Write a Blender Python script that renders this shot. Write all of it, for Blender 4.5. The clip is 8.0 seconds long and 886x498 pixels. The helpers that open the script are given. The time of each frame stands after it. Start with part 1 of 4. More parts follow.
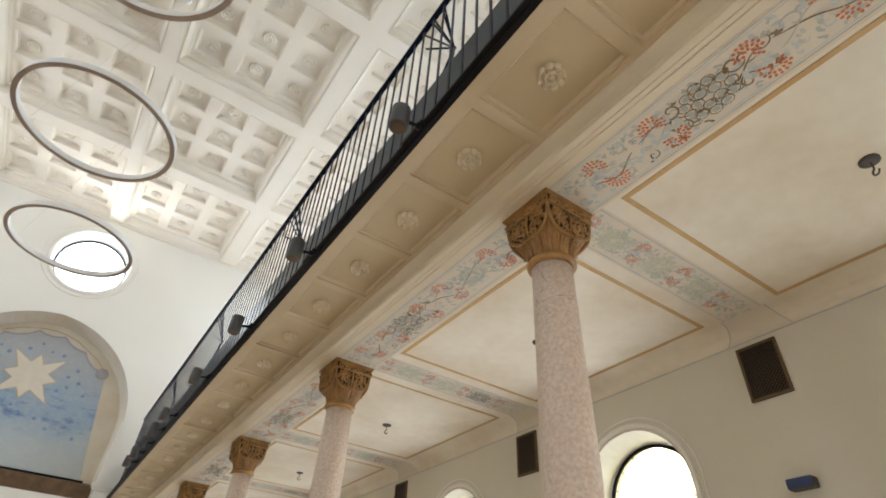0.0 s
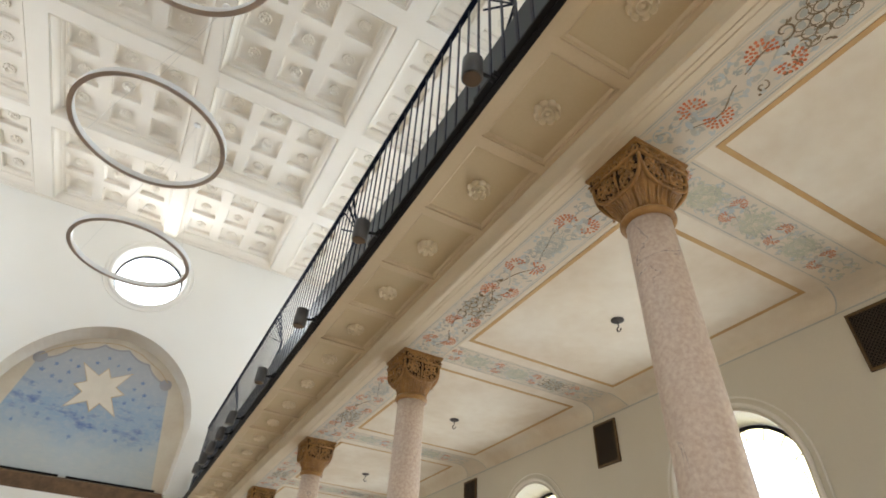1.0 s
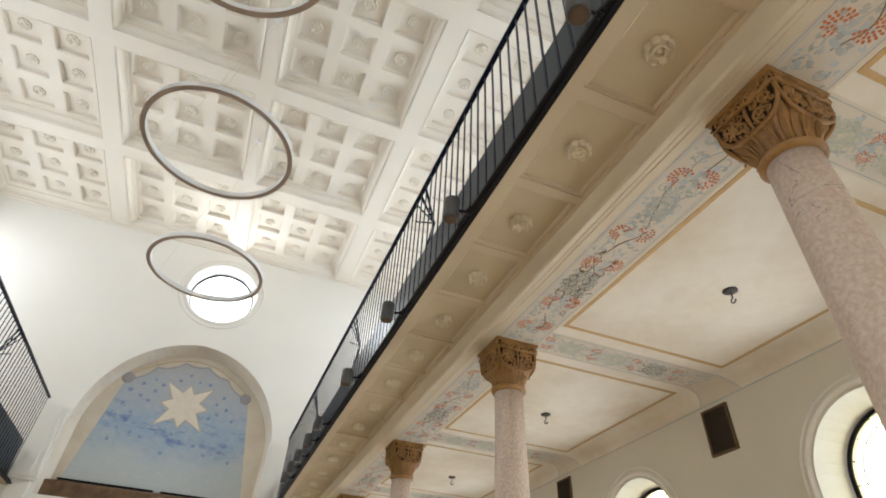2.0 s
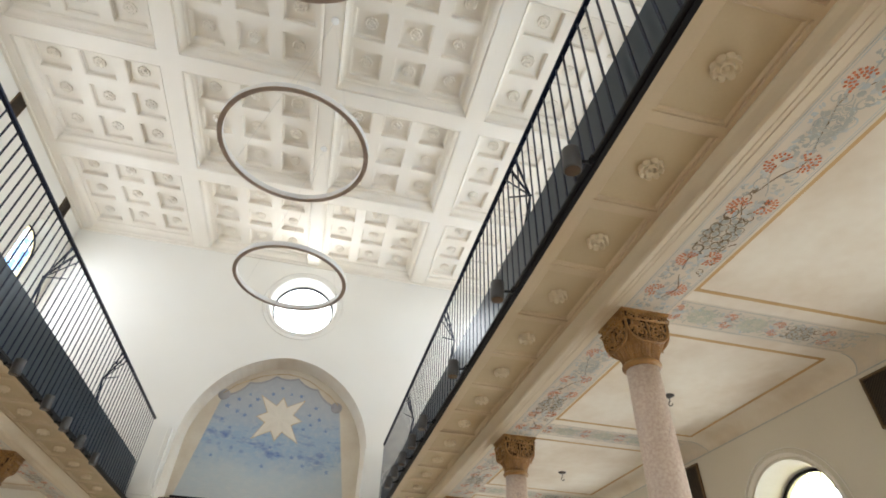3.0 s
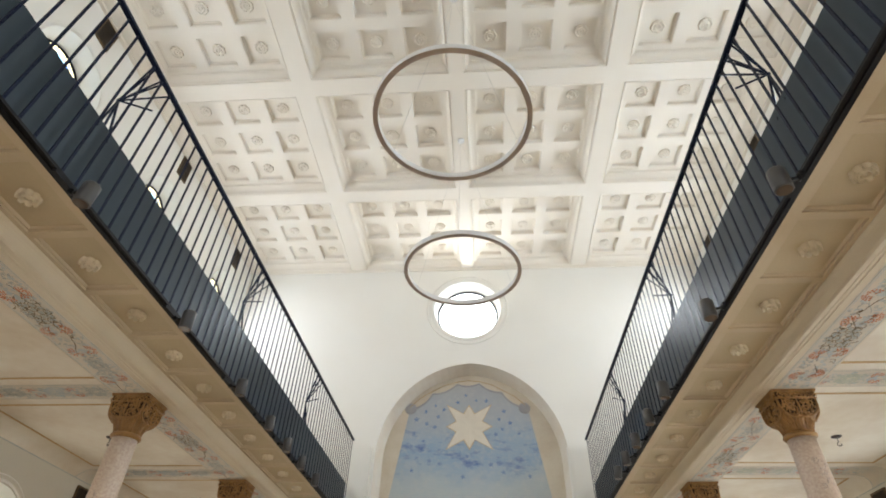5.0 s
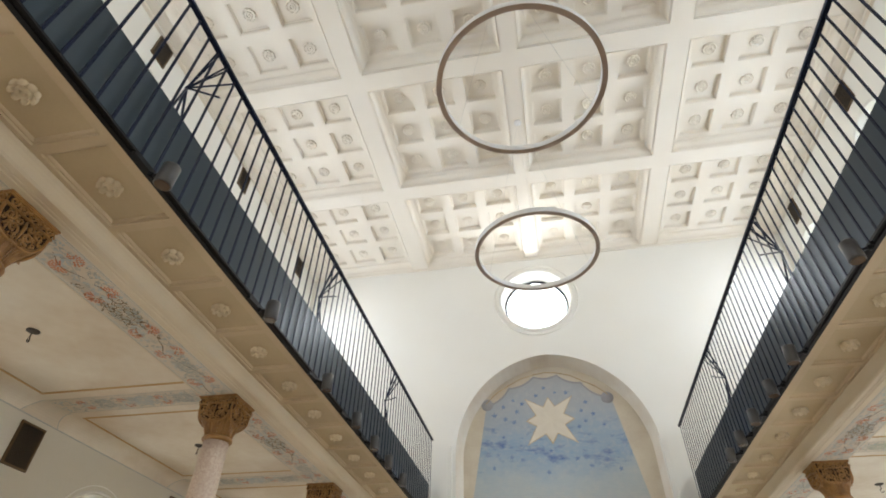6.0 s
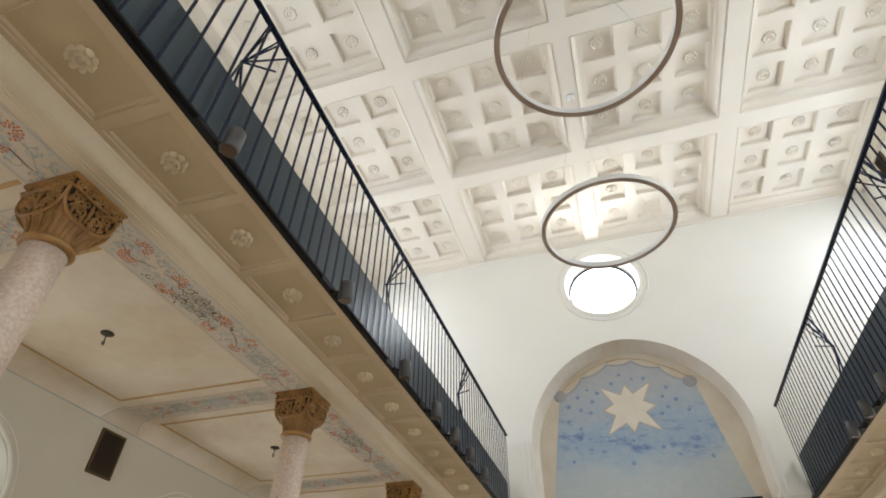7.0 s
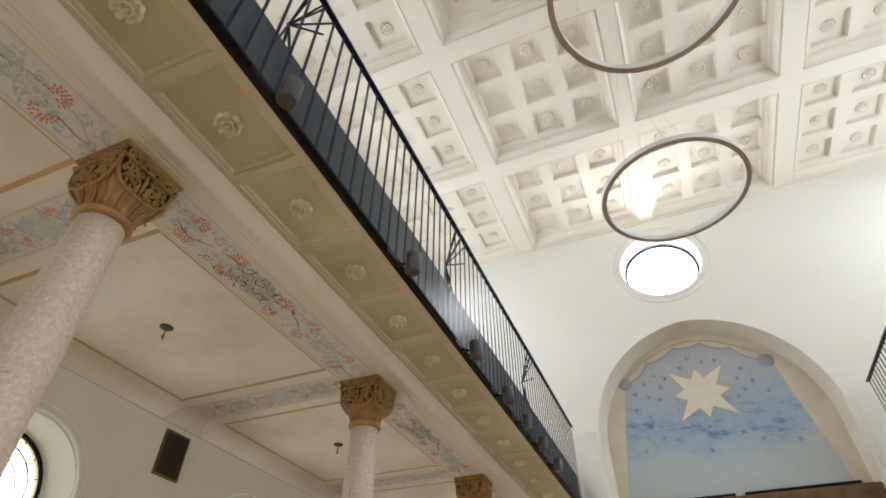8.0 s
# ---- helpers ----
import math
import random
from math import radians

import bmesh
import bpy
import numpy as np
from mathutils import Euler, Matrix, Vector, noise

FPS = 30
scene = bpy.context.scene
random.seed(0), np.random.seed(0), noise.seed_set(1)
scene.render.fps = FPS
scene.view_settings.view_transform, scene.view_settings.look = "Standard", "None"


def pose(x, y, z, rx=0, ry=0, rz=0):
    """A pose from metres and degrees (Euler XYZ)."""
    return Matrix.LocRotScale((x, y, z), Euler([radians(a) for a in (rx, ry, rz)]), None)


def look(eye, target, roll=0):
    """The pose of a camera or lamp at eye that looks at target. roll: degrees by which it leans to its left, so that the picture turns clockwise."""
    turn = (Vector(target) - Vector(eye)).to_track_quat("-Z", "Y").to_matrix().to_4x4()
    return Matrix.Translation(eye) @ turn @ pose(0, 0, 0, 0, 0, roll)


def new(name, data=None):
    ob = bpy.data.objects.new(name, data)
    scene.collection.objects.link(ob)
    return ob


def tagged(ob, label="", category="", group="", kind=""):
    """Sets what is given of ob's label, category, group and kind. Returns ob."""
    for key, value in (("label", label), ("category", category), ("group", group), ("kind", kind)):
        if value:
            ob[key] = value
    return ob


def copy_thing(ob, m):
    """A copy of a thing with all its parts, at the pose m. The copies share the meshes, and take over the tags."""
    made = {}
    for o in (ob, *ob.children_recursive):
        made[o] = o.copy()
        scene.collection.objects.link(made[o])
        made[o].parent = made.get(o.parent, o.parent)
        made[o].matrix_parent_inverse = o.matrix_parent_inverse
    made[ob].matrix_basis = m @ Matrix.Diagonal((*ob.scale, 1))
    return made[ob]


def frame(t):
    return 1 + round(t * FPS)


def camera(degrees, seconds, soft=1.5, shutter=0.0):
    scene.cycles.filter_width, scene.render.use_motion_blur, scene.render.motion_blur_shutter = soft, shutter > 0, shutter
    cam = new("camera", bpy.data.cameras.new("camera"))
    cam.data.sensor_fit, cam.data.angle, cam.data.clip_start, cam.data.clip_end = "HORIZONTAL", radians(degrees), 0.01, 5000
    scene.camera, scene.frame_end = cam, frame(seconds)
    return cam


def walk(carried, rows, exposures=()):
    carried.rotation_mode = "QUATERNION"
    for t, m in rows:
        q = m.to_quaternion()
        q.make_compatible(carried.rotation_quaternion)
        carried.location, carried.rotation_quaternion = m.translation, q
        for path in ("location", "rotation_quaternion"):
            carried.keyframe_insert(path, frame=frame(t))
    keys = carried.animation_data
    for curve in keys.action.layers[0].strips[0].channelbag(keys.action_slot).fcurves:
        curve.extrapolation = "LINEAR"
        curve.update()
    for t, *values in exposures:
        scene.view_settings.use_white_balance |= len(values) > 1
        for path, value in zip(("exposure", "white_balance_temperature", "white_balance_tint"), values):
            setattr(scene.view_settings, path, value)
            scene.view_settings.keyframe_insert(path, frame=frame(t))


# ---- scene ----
cam = camera(79.1, 8.0, soft=1.8)
PATH = [
    (0, (0.158, -0.091, 1.587), (0.999, 1.227, 2.834), 3.6),
    (0.5, (0.142, 0.095, 1.567), (0.933, 1.443, 2.816), 3.4),
    (1, (0.131, 0.334, 1.57), (0.845, 1.723, 2.82), 3.3),
    (1.2, (0.115, 0.419, 1.55), (0.792, 1.822, 2.805), 3.4),
    (2.3, (-0.07, 0.932, 1.564), (0.407, 2.411, 2.822), 2.9),
    (2.5, (-0.115, 1.047, 1.57), (0.319, 2.54, 2.827), 2.7),
    (3, (-0.235, 1.334, 1.601), (0.087, 2.853, 2.861), 2.5),
    (3.5, (-0.414, 1.579, 1.588), (-0.199, 3.111, 2.856), 2.2),
    (4, (-0.593, 1.859, 1.589), (-0.503, 3.398, 2.863), 2.0),
    (4.5, (-0.763, 2.111, 1.578), (-0.781, 3.649, 2.857), 1.6),
    (4.7, (-0.831, 2.206, 1.576), (-0.898, 3.741, 2.856), 1.7),
    (5.8, (-1.271, 2.69, 1.555), (-1.55, 4.186, 2.852), 1.3),
    (6, (-1.358, 2.776, 1.564), (-1.668, 4.268, 2.859), 1.2),
    (6.5, (-1.542, 2.985, 1.572), (-1.931, 4.455, 2.872), 0.9),
    (7, (-1.76, 3.189, 1.566), (-2.228, 4.63, 2.873), 0.8),
    (7.5, (-1.956, 3.361, 1.573), (-2.489, 4.773, 2.886), 0.5),
    (8, (-2.172, 3.538, 1.566), (-2.762, 4.923, 2.882), 0.5),
]
walk(cam, [(t, look(eye, target, roll)) for t, eye, target, roll in PATH])

# ---- world, sun, light ----
world = bpy.data.worlds.new("sky")
scene.world = world
world.use_nodes = True
wn = world.node_tree
sky = wn.nodes.new("ShaderNodeTexSky")
sky.sky_type, sky.sun_disc = "NISHITA", False
sky.sun_elevation, sky.sun_rotation = radians(48), radians(200)
wn.links.new(sky.outputs["Color"], wn.nodes["Background"].inputs["Color"])
wn.nodes["Background"].inputs["Strength"].default_value = 0.15
sun = new("sun", bpy.data.lights.new("sun", "SUN"))
sun.data.energy, sun.data.angle, sun.data.color = 2.5, radians(0.6), (1.0, 0.95, 0.86)
sun.matrix_world = look((0, 0, 0), (-math.sin(radians(200)) * 0.67, -math.cos(radians(200)) * 0.67, -0.743))


def daylight(eye, target, width, height, watts, color=(0.86, 0.94, 1.0)):
    """The light of the sky in a window's opening; also the added fill at the back."""
    ob = new("window_light", bpy.data.lights.new("window_light", "AREA"))
    ob.data.shape, ob.data.size, ob.data.size_y = "RECTANGLE", width, height
    ob.data.energy, ob.data.color = watts, color
    ob.matrix_world = look(eye, target)
    return ob


# ---- materials ----
def material(name, color, rough=0.6, metal=0.0, second=None, scale=3.0, fine=40.0, amount=0.35, bump=0.1, depth=0.01, spec=0.5):
    """A surface with stains at a large and grain at a small scale."""
    m = bpy.data.materials.new(name)
    m.use_nodes = True
    nt = m.node_tree
    N, L = nt.nodes, nt.links
    b = N["Principled BSDF"]
    co = N.new("ShaderNodeTexCoord")
    big, small = N.new("ShaderNodeTexNoise"), N.new("ShaderNodeTexNoise")
    big.inputs["Scale"].default_value, big.inputs["Detail"].default_value = scale, 6
    small.inputs["Scale"].default_value, small.inputs["Detail"].default_value = fine, 4
    for n in (big, small):
        L.new(co.outputs["Object"], n.inputs["Vector"])
    ramp = N.new("ShaderNodeMapRange")
    ramp.inputs["From Min"].default_value, ramp.inputs["From Max"].default_value = 0.38, 0.68
    L.new(big.outputs["Fac"], ramp.inputs["Value"])
    add = N.new("ShaderNodeMath")
    add.operation = "MULTIPLY_ADD"
    add.inputs[1].default_value, add.inputs[2].default_value = 0.5, -0.12
    L.new(small.outputs["Fac"], add.inputs[0])
    tot = N.new("ShaderNodeMath")
    tot.operation, tot.use_clamp = "MULTIPLY_ADD", True
    L.new(ramp.outputs["Result"], tot.inputs[0])
    tot.inputs[1].default_value = 0.7
    L.new(add.outputs[0], tot.inputs[2])
    lev = N.new("ShaderNodeMath")
    lev.operation = "MULTIPLY"
    lev.inputs[1].default_value = amount
    L.new(tot.outputs[0], lev.inputs[0])
    mix = N.new("ShaderNodeMix")
    mix.data_type = "RGBA"
    mix.inputs["A"].default_value = (*color, 1)
    mix.inputs["B"].default_value = (*(second or [c * 0.6 for c in color]), 1)
    L.new(lev.outputs[0], mix.inputs["Factor"])
    L.new(mix.outputs["Result"], b.inputs["Base Color"])
    rr = N.new("ShaderNodeMapRange")
    rr.inputs["To Min"].default_value, rr.inputs["To Max"].default_value = rough * 0.85, min(1.0, rough * 1.15)
    L.new(small.outputs["Fac"], rr.inputs["Value"])
    L.new(rr.outputs["Result"], b.inputs["Roughness"])
    b.inputs["Metallic"].default_value = metal
    b.inputs["Specular IOR Level"].default_value = spec
    if bump:
        bp = N.new("ShaderNodeBump")
        bp.inputs["Strength"].default_value, bp.inputs["Distance"].default_value = bump, depth
        L.new(small.outputs["Fac"], bp.inputs["Height"])
        L.new(bp.outputs["Normal"], b.inputs["Normal"])
    return m


WHITE = material("white_plaster", (0.82, 0.80, 0.745), 0.85, second=(0.77, 0.74, 0.675), scale=0.8, fine=60, amount=0.5, bump=0.12, depth=0.004, spec=0.2)
CEILING = material("ceiling_paint", (0.83, 0.78, 0.695), 0.8, second=(0.76, 0.695, 0.595), scale=1.0, fine=45, amount=0.55, bump=0.12, depth=0.004, spec=0.2)
SOFFIT = material("tan_plaster", (0.60, 0.50, 0.355), 0.75, second=(0.50, 0.40, 0.27), scale=1.6, fine=50, amount=0.6, bump=0.12, depth=0.004, spec=0.25)
TANPANEL = material("dark_tan_plaster", (0.565, 0.47, 0.32), 0.75, second=(0.46, 0.37, 0.235), scale=1.6, fine=50, amount=0.6, bump=0.12, depth=0.004, spec=0.25)
STRIP = material("cream_cornice_paint", (0.68, 0.60, 0.47), 0.75, second=(0.60, 0.51, 0.37), scale=2.0, fine=50, amount=0.5, bump=0.1, depth=0.003, spec=0.25)
CREAM = material("cream_rosette_paint", (0.71, 0.62, 0.465), 0.7, second=(0.63, 0.54, 0.39), scale=6, fine=60, amount=0.5, bump=0.08, depth=0.002, spec=0.3)
AISLE = material("old_cream_plaster", (0.77, 0.72, 0.625), 0.8, second=(0.60, 0.495, 0.37), scale=1.1, fine=9, amount=0.85, bump=0.15, depth=0.004, spec=0.2)
BAND = material("painted_band_ground", (0.68, 0.60, 0.49), 0.8, second=(0.58, 0.55, 0.485), scale=4.0, fine=22, amount=0.8, bump=0.1, depth=0.003, spec=0.2)
LOWWALL = material("aisle_wall_plaster", (0.68, 0.65, 0.57), 0.85, second=(0.60, 0.56, 0.47), scale=0.7, fine=40, amount=0.55, bump=0.12, depth=0.004, spec=0.2)
OCHRE = material("ochre_paint", (0.49, 0.30, 0.12), 0.75, second=(0.58, 0.42, 0.22), scale=5, fine=30, amount=0.6, bump=0.0)
BLUELINE = material("blue_grey_paint", (0.37, 0.40, 0.405), 0.8, second=(0.52, 0.51, 0.47), scale=6, fine=35, amount=0.8, bump=0.0)
SCROLL = material("faded_blue_grey_paint", (0.36, 0.38, 0.36), 0.8, second=(0.55, 0.53, 0.46), scale=7, fine=40, amount=0.9, bump=0.0)
BROWN = material("grey_brown_paint", (0.15, 0.10, 0.05), 0.8, second=(0.30, 0.245, 0.165), scale=8, fine=40, amount=0.75, bump=0.0)
GREEN = material("faded_green_paint", (0.45, 0.47, 0.37), 0.8, second=(0.58, 0.56, 0.44), scale=7, fine=40, amount=0.9, bump=0.0)
PALEBLUE = material("pale_blue_paint", (0.42, 0.49, 0.52), 0.8, second=(0.58, 0.56, 0.50), scale=7, fine=40, amount=0.9, bump=0.0)
RED = material("orange_red_paint", (0.56, 0.145, 0.05), 0.75, second=(0.60, 0.23, 0.10), scale=9, fine=50, amount=0.7, bump=0.0)
GILT = material("ochre_gilt_stone", (0.40, 0.215, 0.066), 0.42, second=(0.15, 0.068, 0.024), scale=9, fine=60, amount=0.75, bump=0.35, depth=0.006)
# shade between the capital's carvings, put into the colour
CARVESHADE = material("carving_recess_shade", (0.035, 0.017, 0.007), 0.9, second=(0.022, 0.011, 0.005), scale=9, fine=60, amount=0.7, bump=0.3, depth=0.006)
STEEL = material("dark_blue_steel", (0.007, 0.009, 0.022), 0.28, 0.0, second=(0.008, 0.012, 0.034), scale=3, fine=90, amount=0.5, bump=0.0, spec=0.16)
PANEL = material("slate_blue_metal_panel", (0.036, 0.046, 0.051), 0.34, 0.0, second=(0.030, 0.039, 0.045), scale=1.5, fine=80, amount=0.5, bump=0.0, spec=0.36)
for m_ in (STEEL, PANEL):   # reflections tinted blue, standing in for the blue windows they would mirror
    m_.node_tree.nodes["Principled BSDF"].inputs["Specular Tint"].default_value = (0.50, 0.70, 1.0, 1)
BLACK = material("black_steel", (0.006, 0.0055, 0.006), 0.5, second=(0.010, 0.009, 0.009), scale=4, fine=80, amount=0.6, bump=0.05, depth=0.002, spec=0.15)
SPOT = material("graphite_lamp_paint", (0.052, 0.048, 0.045), 0.42, second=(0.05, 0.046, 0.043), scale=8, fine=120, amount=0.5, bump=0.03, depth=0.001)
LENS = material("bronze_lamp_glass", (0.10, 0.065, 0.04), 0.25, second=(0.06, 0.04, 0.03), scale=20, fine=120, amount=0.6, bump=0.0)
TAUPE = material("taupe_diffuser", (0.52, 0.43, 0.37), 0.55, second=(0.47, 0.39, 0.33), scale=3, fine=60, amount=0.4, bump=0.0)
RINGWHITE = material("white_lamp_metal", (0.82, 0.81, 0.79), 0.45, second=(0.76, 0.75, 0.73), scale=4, fine=60, amount=0.4, bump=0.0)
WIRE = material("thin_steel_wire", (0.55, 0.53, 0.50), 0.4, 0.6, bump=0.0, amount=0.2)
IRON = material("rusty_black_iron", (0.03, 0.026, 0.022), 0.6, second=(0.07, 0.045, 0.03), scale=20, fine=90, amount=0.7, bump=0.2, depth=0.003)
GRILLE = material("brown_cast_grille", (0.038, 0.026, 0.015), 0.6, second=(0.065, 0.043, 0.024), scale=10, fine=80, amount=0.7, bump=0.2, depth=0.003)
# black that stands for the unlit depth behind the grilles
GRILLESHADE = material("grille_depth_shade", (0.006, 0.005, 0.004), 0.9, bump=0.0)
GRILLEFRAME = material("brass_grille_frame", (0.13, 0.078, 0.028), 0.5, second=(0.08, 0.045, 0.016), scale=10, fine=80, amount=0.7, bump=0.1, depth=0.002)
WOOD = material("old_brown_timber", (0.17, 0.095, 0.045), 0.75, second=(0.07, 0.04, 0.02), scale=5, fine=24, amount=0.9, bump=0.4, depth=0.01)
FLOOR = material("oiled_oak_floor", (0.56, 0.44, 0.31), 0.45, second=(0.44, 0.33, 0.22), scale=2, fine=30, amount=0.7, bump=0.1, depth=0.004)
LEAD = material("lead_came", (0.035, 0.035, 0.036), 0.5, 0.3, amount=0.4, bump=0.0)
BLUEBOX = material("navy_lamp_box", (0.030, 0.050, 0.16), 0.45, second=(0.02, 0.035, 0.11), scale=6, fine=60, amount=0.5, bump=0.0)
GREYPLATE = material("grey_blue_plate", (0.35, 0.38, 0.43), 0.5, bump=0.0, amount=0.2)
SIGNGREEN = material("green_sign_face", (0.02, 0.19, 0.09), 0.4, bump=0.0, amount=0.2)
STARPAINT = material("cream_star_paint", (0.72, 0.66, 0.55), 0.8, second=(0.62, 0.56, 0.46), scale=4, fine=40, amount=0.5, bump=0.05, depth=0.002)
STARLINE = material("ochre_outline_paint", (0.52, 0.38, 0.21), 0.8, second=(0.62, 0.50, 0.33), scale=9, fine=50, amount=0.8, bump=0.0)
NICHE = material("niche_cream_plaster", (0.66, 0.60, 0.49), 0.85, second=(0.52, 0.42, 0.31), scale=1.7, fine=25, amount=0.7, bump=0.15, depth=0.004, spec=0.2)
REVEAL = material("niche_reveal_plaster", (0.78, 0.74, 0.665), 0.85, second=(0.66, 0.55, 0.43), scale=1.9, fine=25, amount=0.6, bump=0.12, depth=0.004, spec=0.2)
DEEPBLUE = material("deep_blue_paint", (0.13, 0.205, 0.40), 0.8, second=(0.28, 0.35, 0.46), scale=14, fine=50, amount=0.9, bump=0.0)
SCALLOP = material("mauve_grey_paint", (0.31, 0.305, 0.33), 0.8, second=(0.42, 0.41, 0.40), scale=4, fine=40, amount=0.7, bump=0.0)


def marble(name):
    """Pink limestone with grey and blue-black veins."""
    m = material(name, (0.52, 0.385, 0.30), 0.5, second=(0.70, 0.60, 0.49), scale=46, fine=150, amount=0.9, bump=0.3, depth=0.003)
    nt = m.node_tree
    N, L = nt.nodes, nt.links
    b = N["Principled BSDF"]
    base = b.inputs["Base Color"].links[0].from_socket
    co = N.new("ShaderNodeTexCoord")
    veins = N.new("ShaderNodeTexNoise")
    veins.inputs["Scale"].default_value, veins.inputs["Detail"].default_value, veins.inputs["Distortion"].default_value = 2.3, 8, 1.3
    info = N.new("ShaderNodeObjectInfo")
    shift = N.new("ShaderNodeVectorMath")
    shift.operation = "MULTIPLY_ADD"
    shift.inputs[1].default_value = (1, 1, 1)
    comb = N.new("ShaderNodeCombineXYZ")
    mul = N.new("ShaderNodeMath")
    mul.operation, mul.inputs[1].default_value = "MULTIPLY", 37.0
    L.new(info.outputs["Random"], mul.inputs[0])
    L.new(mul.outputs[0], comb.inputs["Z"])
    L.new(co.outputs["Object"], shift.inputs[0])
    L.new(comb.outputs[0], shift.inputs[2])
    L.new(shift.outputs[0], veins.inputs["Vector"])
    band = N.new("ShaderNodeValToRGB")
    e = band.color_ramp.elements
    e[0].position, e[0].color = 0.495, (0, 0, 0, 1)
    e[1].position, e[1].color = 0.505, (0, 0, 0, 1)
    k = band.color_ramp.elements.new(0.5)
    k.color = (1, 1, 1, 1)
    L.new(veins.outputs["Fac"], band.inputs["Fac"])
    patch = N.new("ShaderNodeTexNoise")
    patch.inputs["Scale"].default_value = 1.7
    L.new(shift.outputs[0], patch.inputs["Vector"])
    pr = N.new("ShaderNodeMapRange")
    pr.inputs["From Min"].default_value, pr.inputs["From Max"].default_value = 0.54, 0.66
    L.new(patch.outputs["Fac"], pr.inputs["Value"])
    both = N.new("ShaderNodeMath")
    both.operation = "MULTIPLY"
    L.new(band.outputs["Color"], both.inputs[0])
    L.new(pr.outputs["Result"], both.inputs[1])
    mix = N.new("ShaderNodeMix")
    mix.data_type = "RGBA"
    mix.inputs["B"].default_value = (0.13, 0.12, 0.15, 1)
    L.new(both.outputs[0], mix.inputs["Factor"])
    L.new(base, mix.inputs["A"])
    L.new(mix.outputs["Result"], b.inputs["Base Color"])
    return m


MARBLE = marble("pink_marble")


def mural(name):
    """The painted night sky: grey at the top, worn blue clouds across the middle, pale below."""
    m = material(name, (0.40, 0.47, 0.53), 0.85, bump=0.12, depth=0.003, spec=0.2)
    nt = m.node_tree
    N, L = nt.nodes, nt.links
    b = N["Principled BSDF"]
    co = N.new("ShaderNodeTexCoord")
    sep = N.new("ShaderNodeSeparateXYZ")
    L.new(co.outputs["Object"], sep.inputs[0])
    nz = N.new("ShaderNodeTexNoise")
    nz.inputs["Scale"].default_value, nz.inputs["Detail"].default_value = 1.5, 7
    L.new(co.outputs["Object"], nz.inputs["Vector"])
    wob = N.new("ShaderNodeMath")
    wob.operation, wob.inputs[1].default_value = "MULTIPLY_ADD", 1.1
    L.new(nz.outputs["Fac"], wob.inputs[0])
    L.new(sep.outputs["Z"], wob.inputs[2])
    rng = N.new("ShaderNodeMapRange")
    rng.inputs["From Min"].default_value, rng.inputs["From Max"].default_value = 4.5 + 0.55, 7.5 + 0.55
    L.new(wob.outputs[0], rng.inputs["Value"])
    ramp = N.new("ShaderNodeValToRGB")
    e = ramp.color_ramp.elements
    e[0].position, e[0].color = 0.0, (0.48, 0.505, 0.49, 1)
    e[1].position, e[1].color = 1.0, (0.42, 0.42, 0.435, 1)
    for p, c in ((0.22, (0.44, 0.49, 0.505, 1)), (0.40, (0.27, 0.375, 0.50, 1)), (0.55, (0.32, 0.41, 0.51, 1)), (0.75, (0.40, 0.43, 0.465, 1))):
        k = ramp.color_ramp.elements.new(p)
        k.color = c
    L.new(rng.outputs["Result"], ramp.inputs["Fac"])
    st = N.new("ShaderNodeTexNoise")
    st.inputs["Scale"].default_value, st.inputs["Detail"].default_value = 9, 8
    L.new(co.outputs["Object"], st.inputs["Vector"])
    sr = N.new("ShaderNodeMapRange")
    sr.inputs["From Min"].default_value, sr.inputs["From Max"].default_value, sr.inputs["To Max"].default_value = 0.45, 0.75, 0.4
    L.new(st.outputs["Fac"], sr.inputs["Value"])
    mix = N.new("ShaderNodeMix")
    mix.data_type = "RGBA"
    mix.inputs["B"].default_value = (0.54, 0.53, 0.49, 1)
    L.new(sr.outputs["Result"], mix.inputs["Factor"])
    L.new(ramp.outputs["Color"], mix.inputs["A"])
    # deep blue worn clouds in a band across the middle, and brush streaks
    cl = N.new("ShaderNodeTexNoise")
    cl.inputs["Scale"].default_value, cl.inputs["Detail"].default_value, cl.inputs["Roughness"].default_value = 3.2, 9, 0.62
    sq = N.new("ShaderNodeMapping")
    sq.inputs["Scale"].default_value = (0.8, 1.0, 1.7)
    L.new(co.outputs["Object"], sq.inputs["Vector"])
    L.new(sq.outputs[0], cl.inputs["Vector"])
    cr = N.new("ShaderNodeMapRange")
    cr.inputs["From Min"].default_value, cr.inputs["From Max"].default_value = 0.53, 0.68
    L.new(cl.outputs["Fac"], cr.inputs["Value"])
    up = N.new("ShaderNodeValToRGB")
    u = up.color_ramp.elements
    u[0].position, u[0].color = 0.24, (0, 0, 0, 1)
    u[1].position, u[1].color = 0.70, (0, 0, 0, 1)
    for p_, v_ in ((0.37, 0.85), (0.53, 0.85)):
        up.color_ramp.elements.new(p_).color = (v_, v_, v_, 1)
    zr = N.new("ShaderNodeMapRange")
    zr.inputs["From Min"].default_value, zr.inputs["From Max"].default_value = 4.5, 7.5
    L.new(sep.outputs["Z"], zr.inputs["Value"])
    L.new(zr.outputs["Result"], up.inputs["Fac"])
    mm = N.new("ShaderNodeMath")
    mm.operation = "MULTIPLY"
    L.new(cr.outputs["Result"], mm.inputs[0])
    L.new(up.outputs["Color"], mm.inputs[1])
    deep = N.new("ShaderNodeMix")
    deep.data_type = "RGBA"
    deep.inputs["B"].default_value = (0.075, 0.14, 0.37, 1)
    L.new(mm.outputs[0], deep.inputs["Factor"])
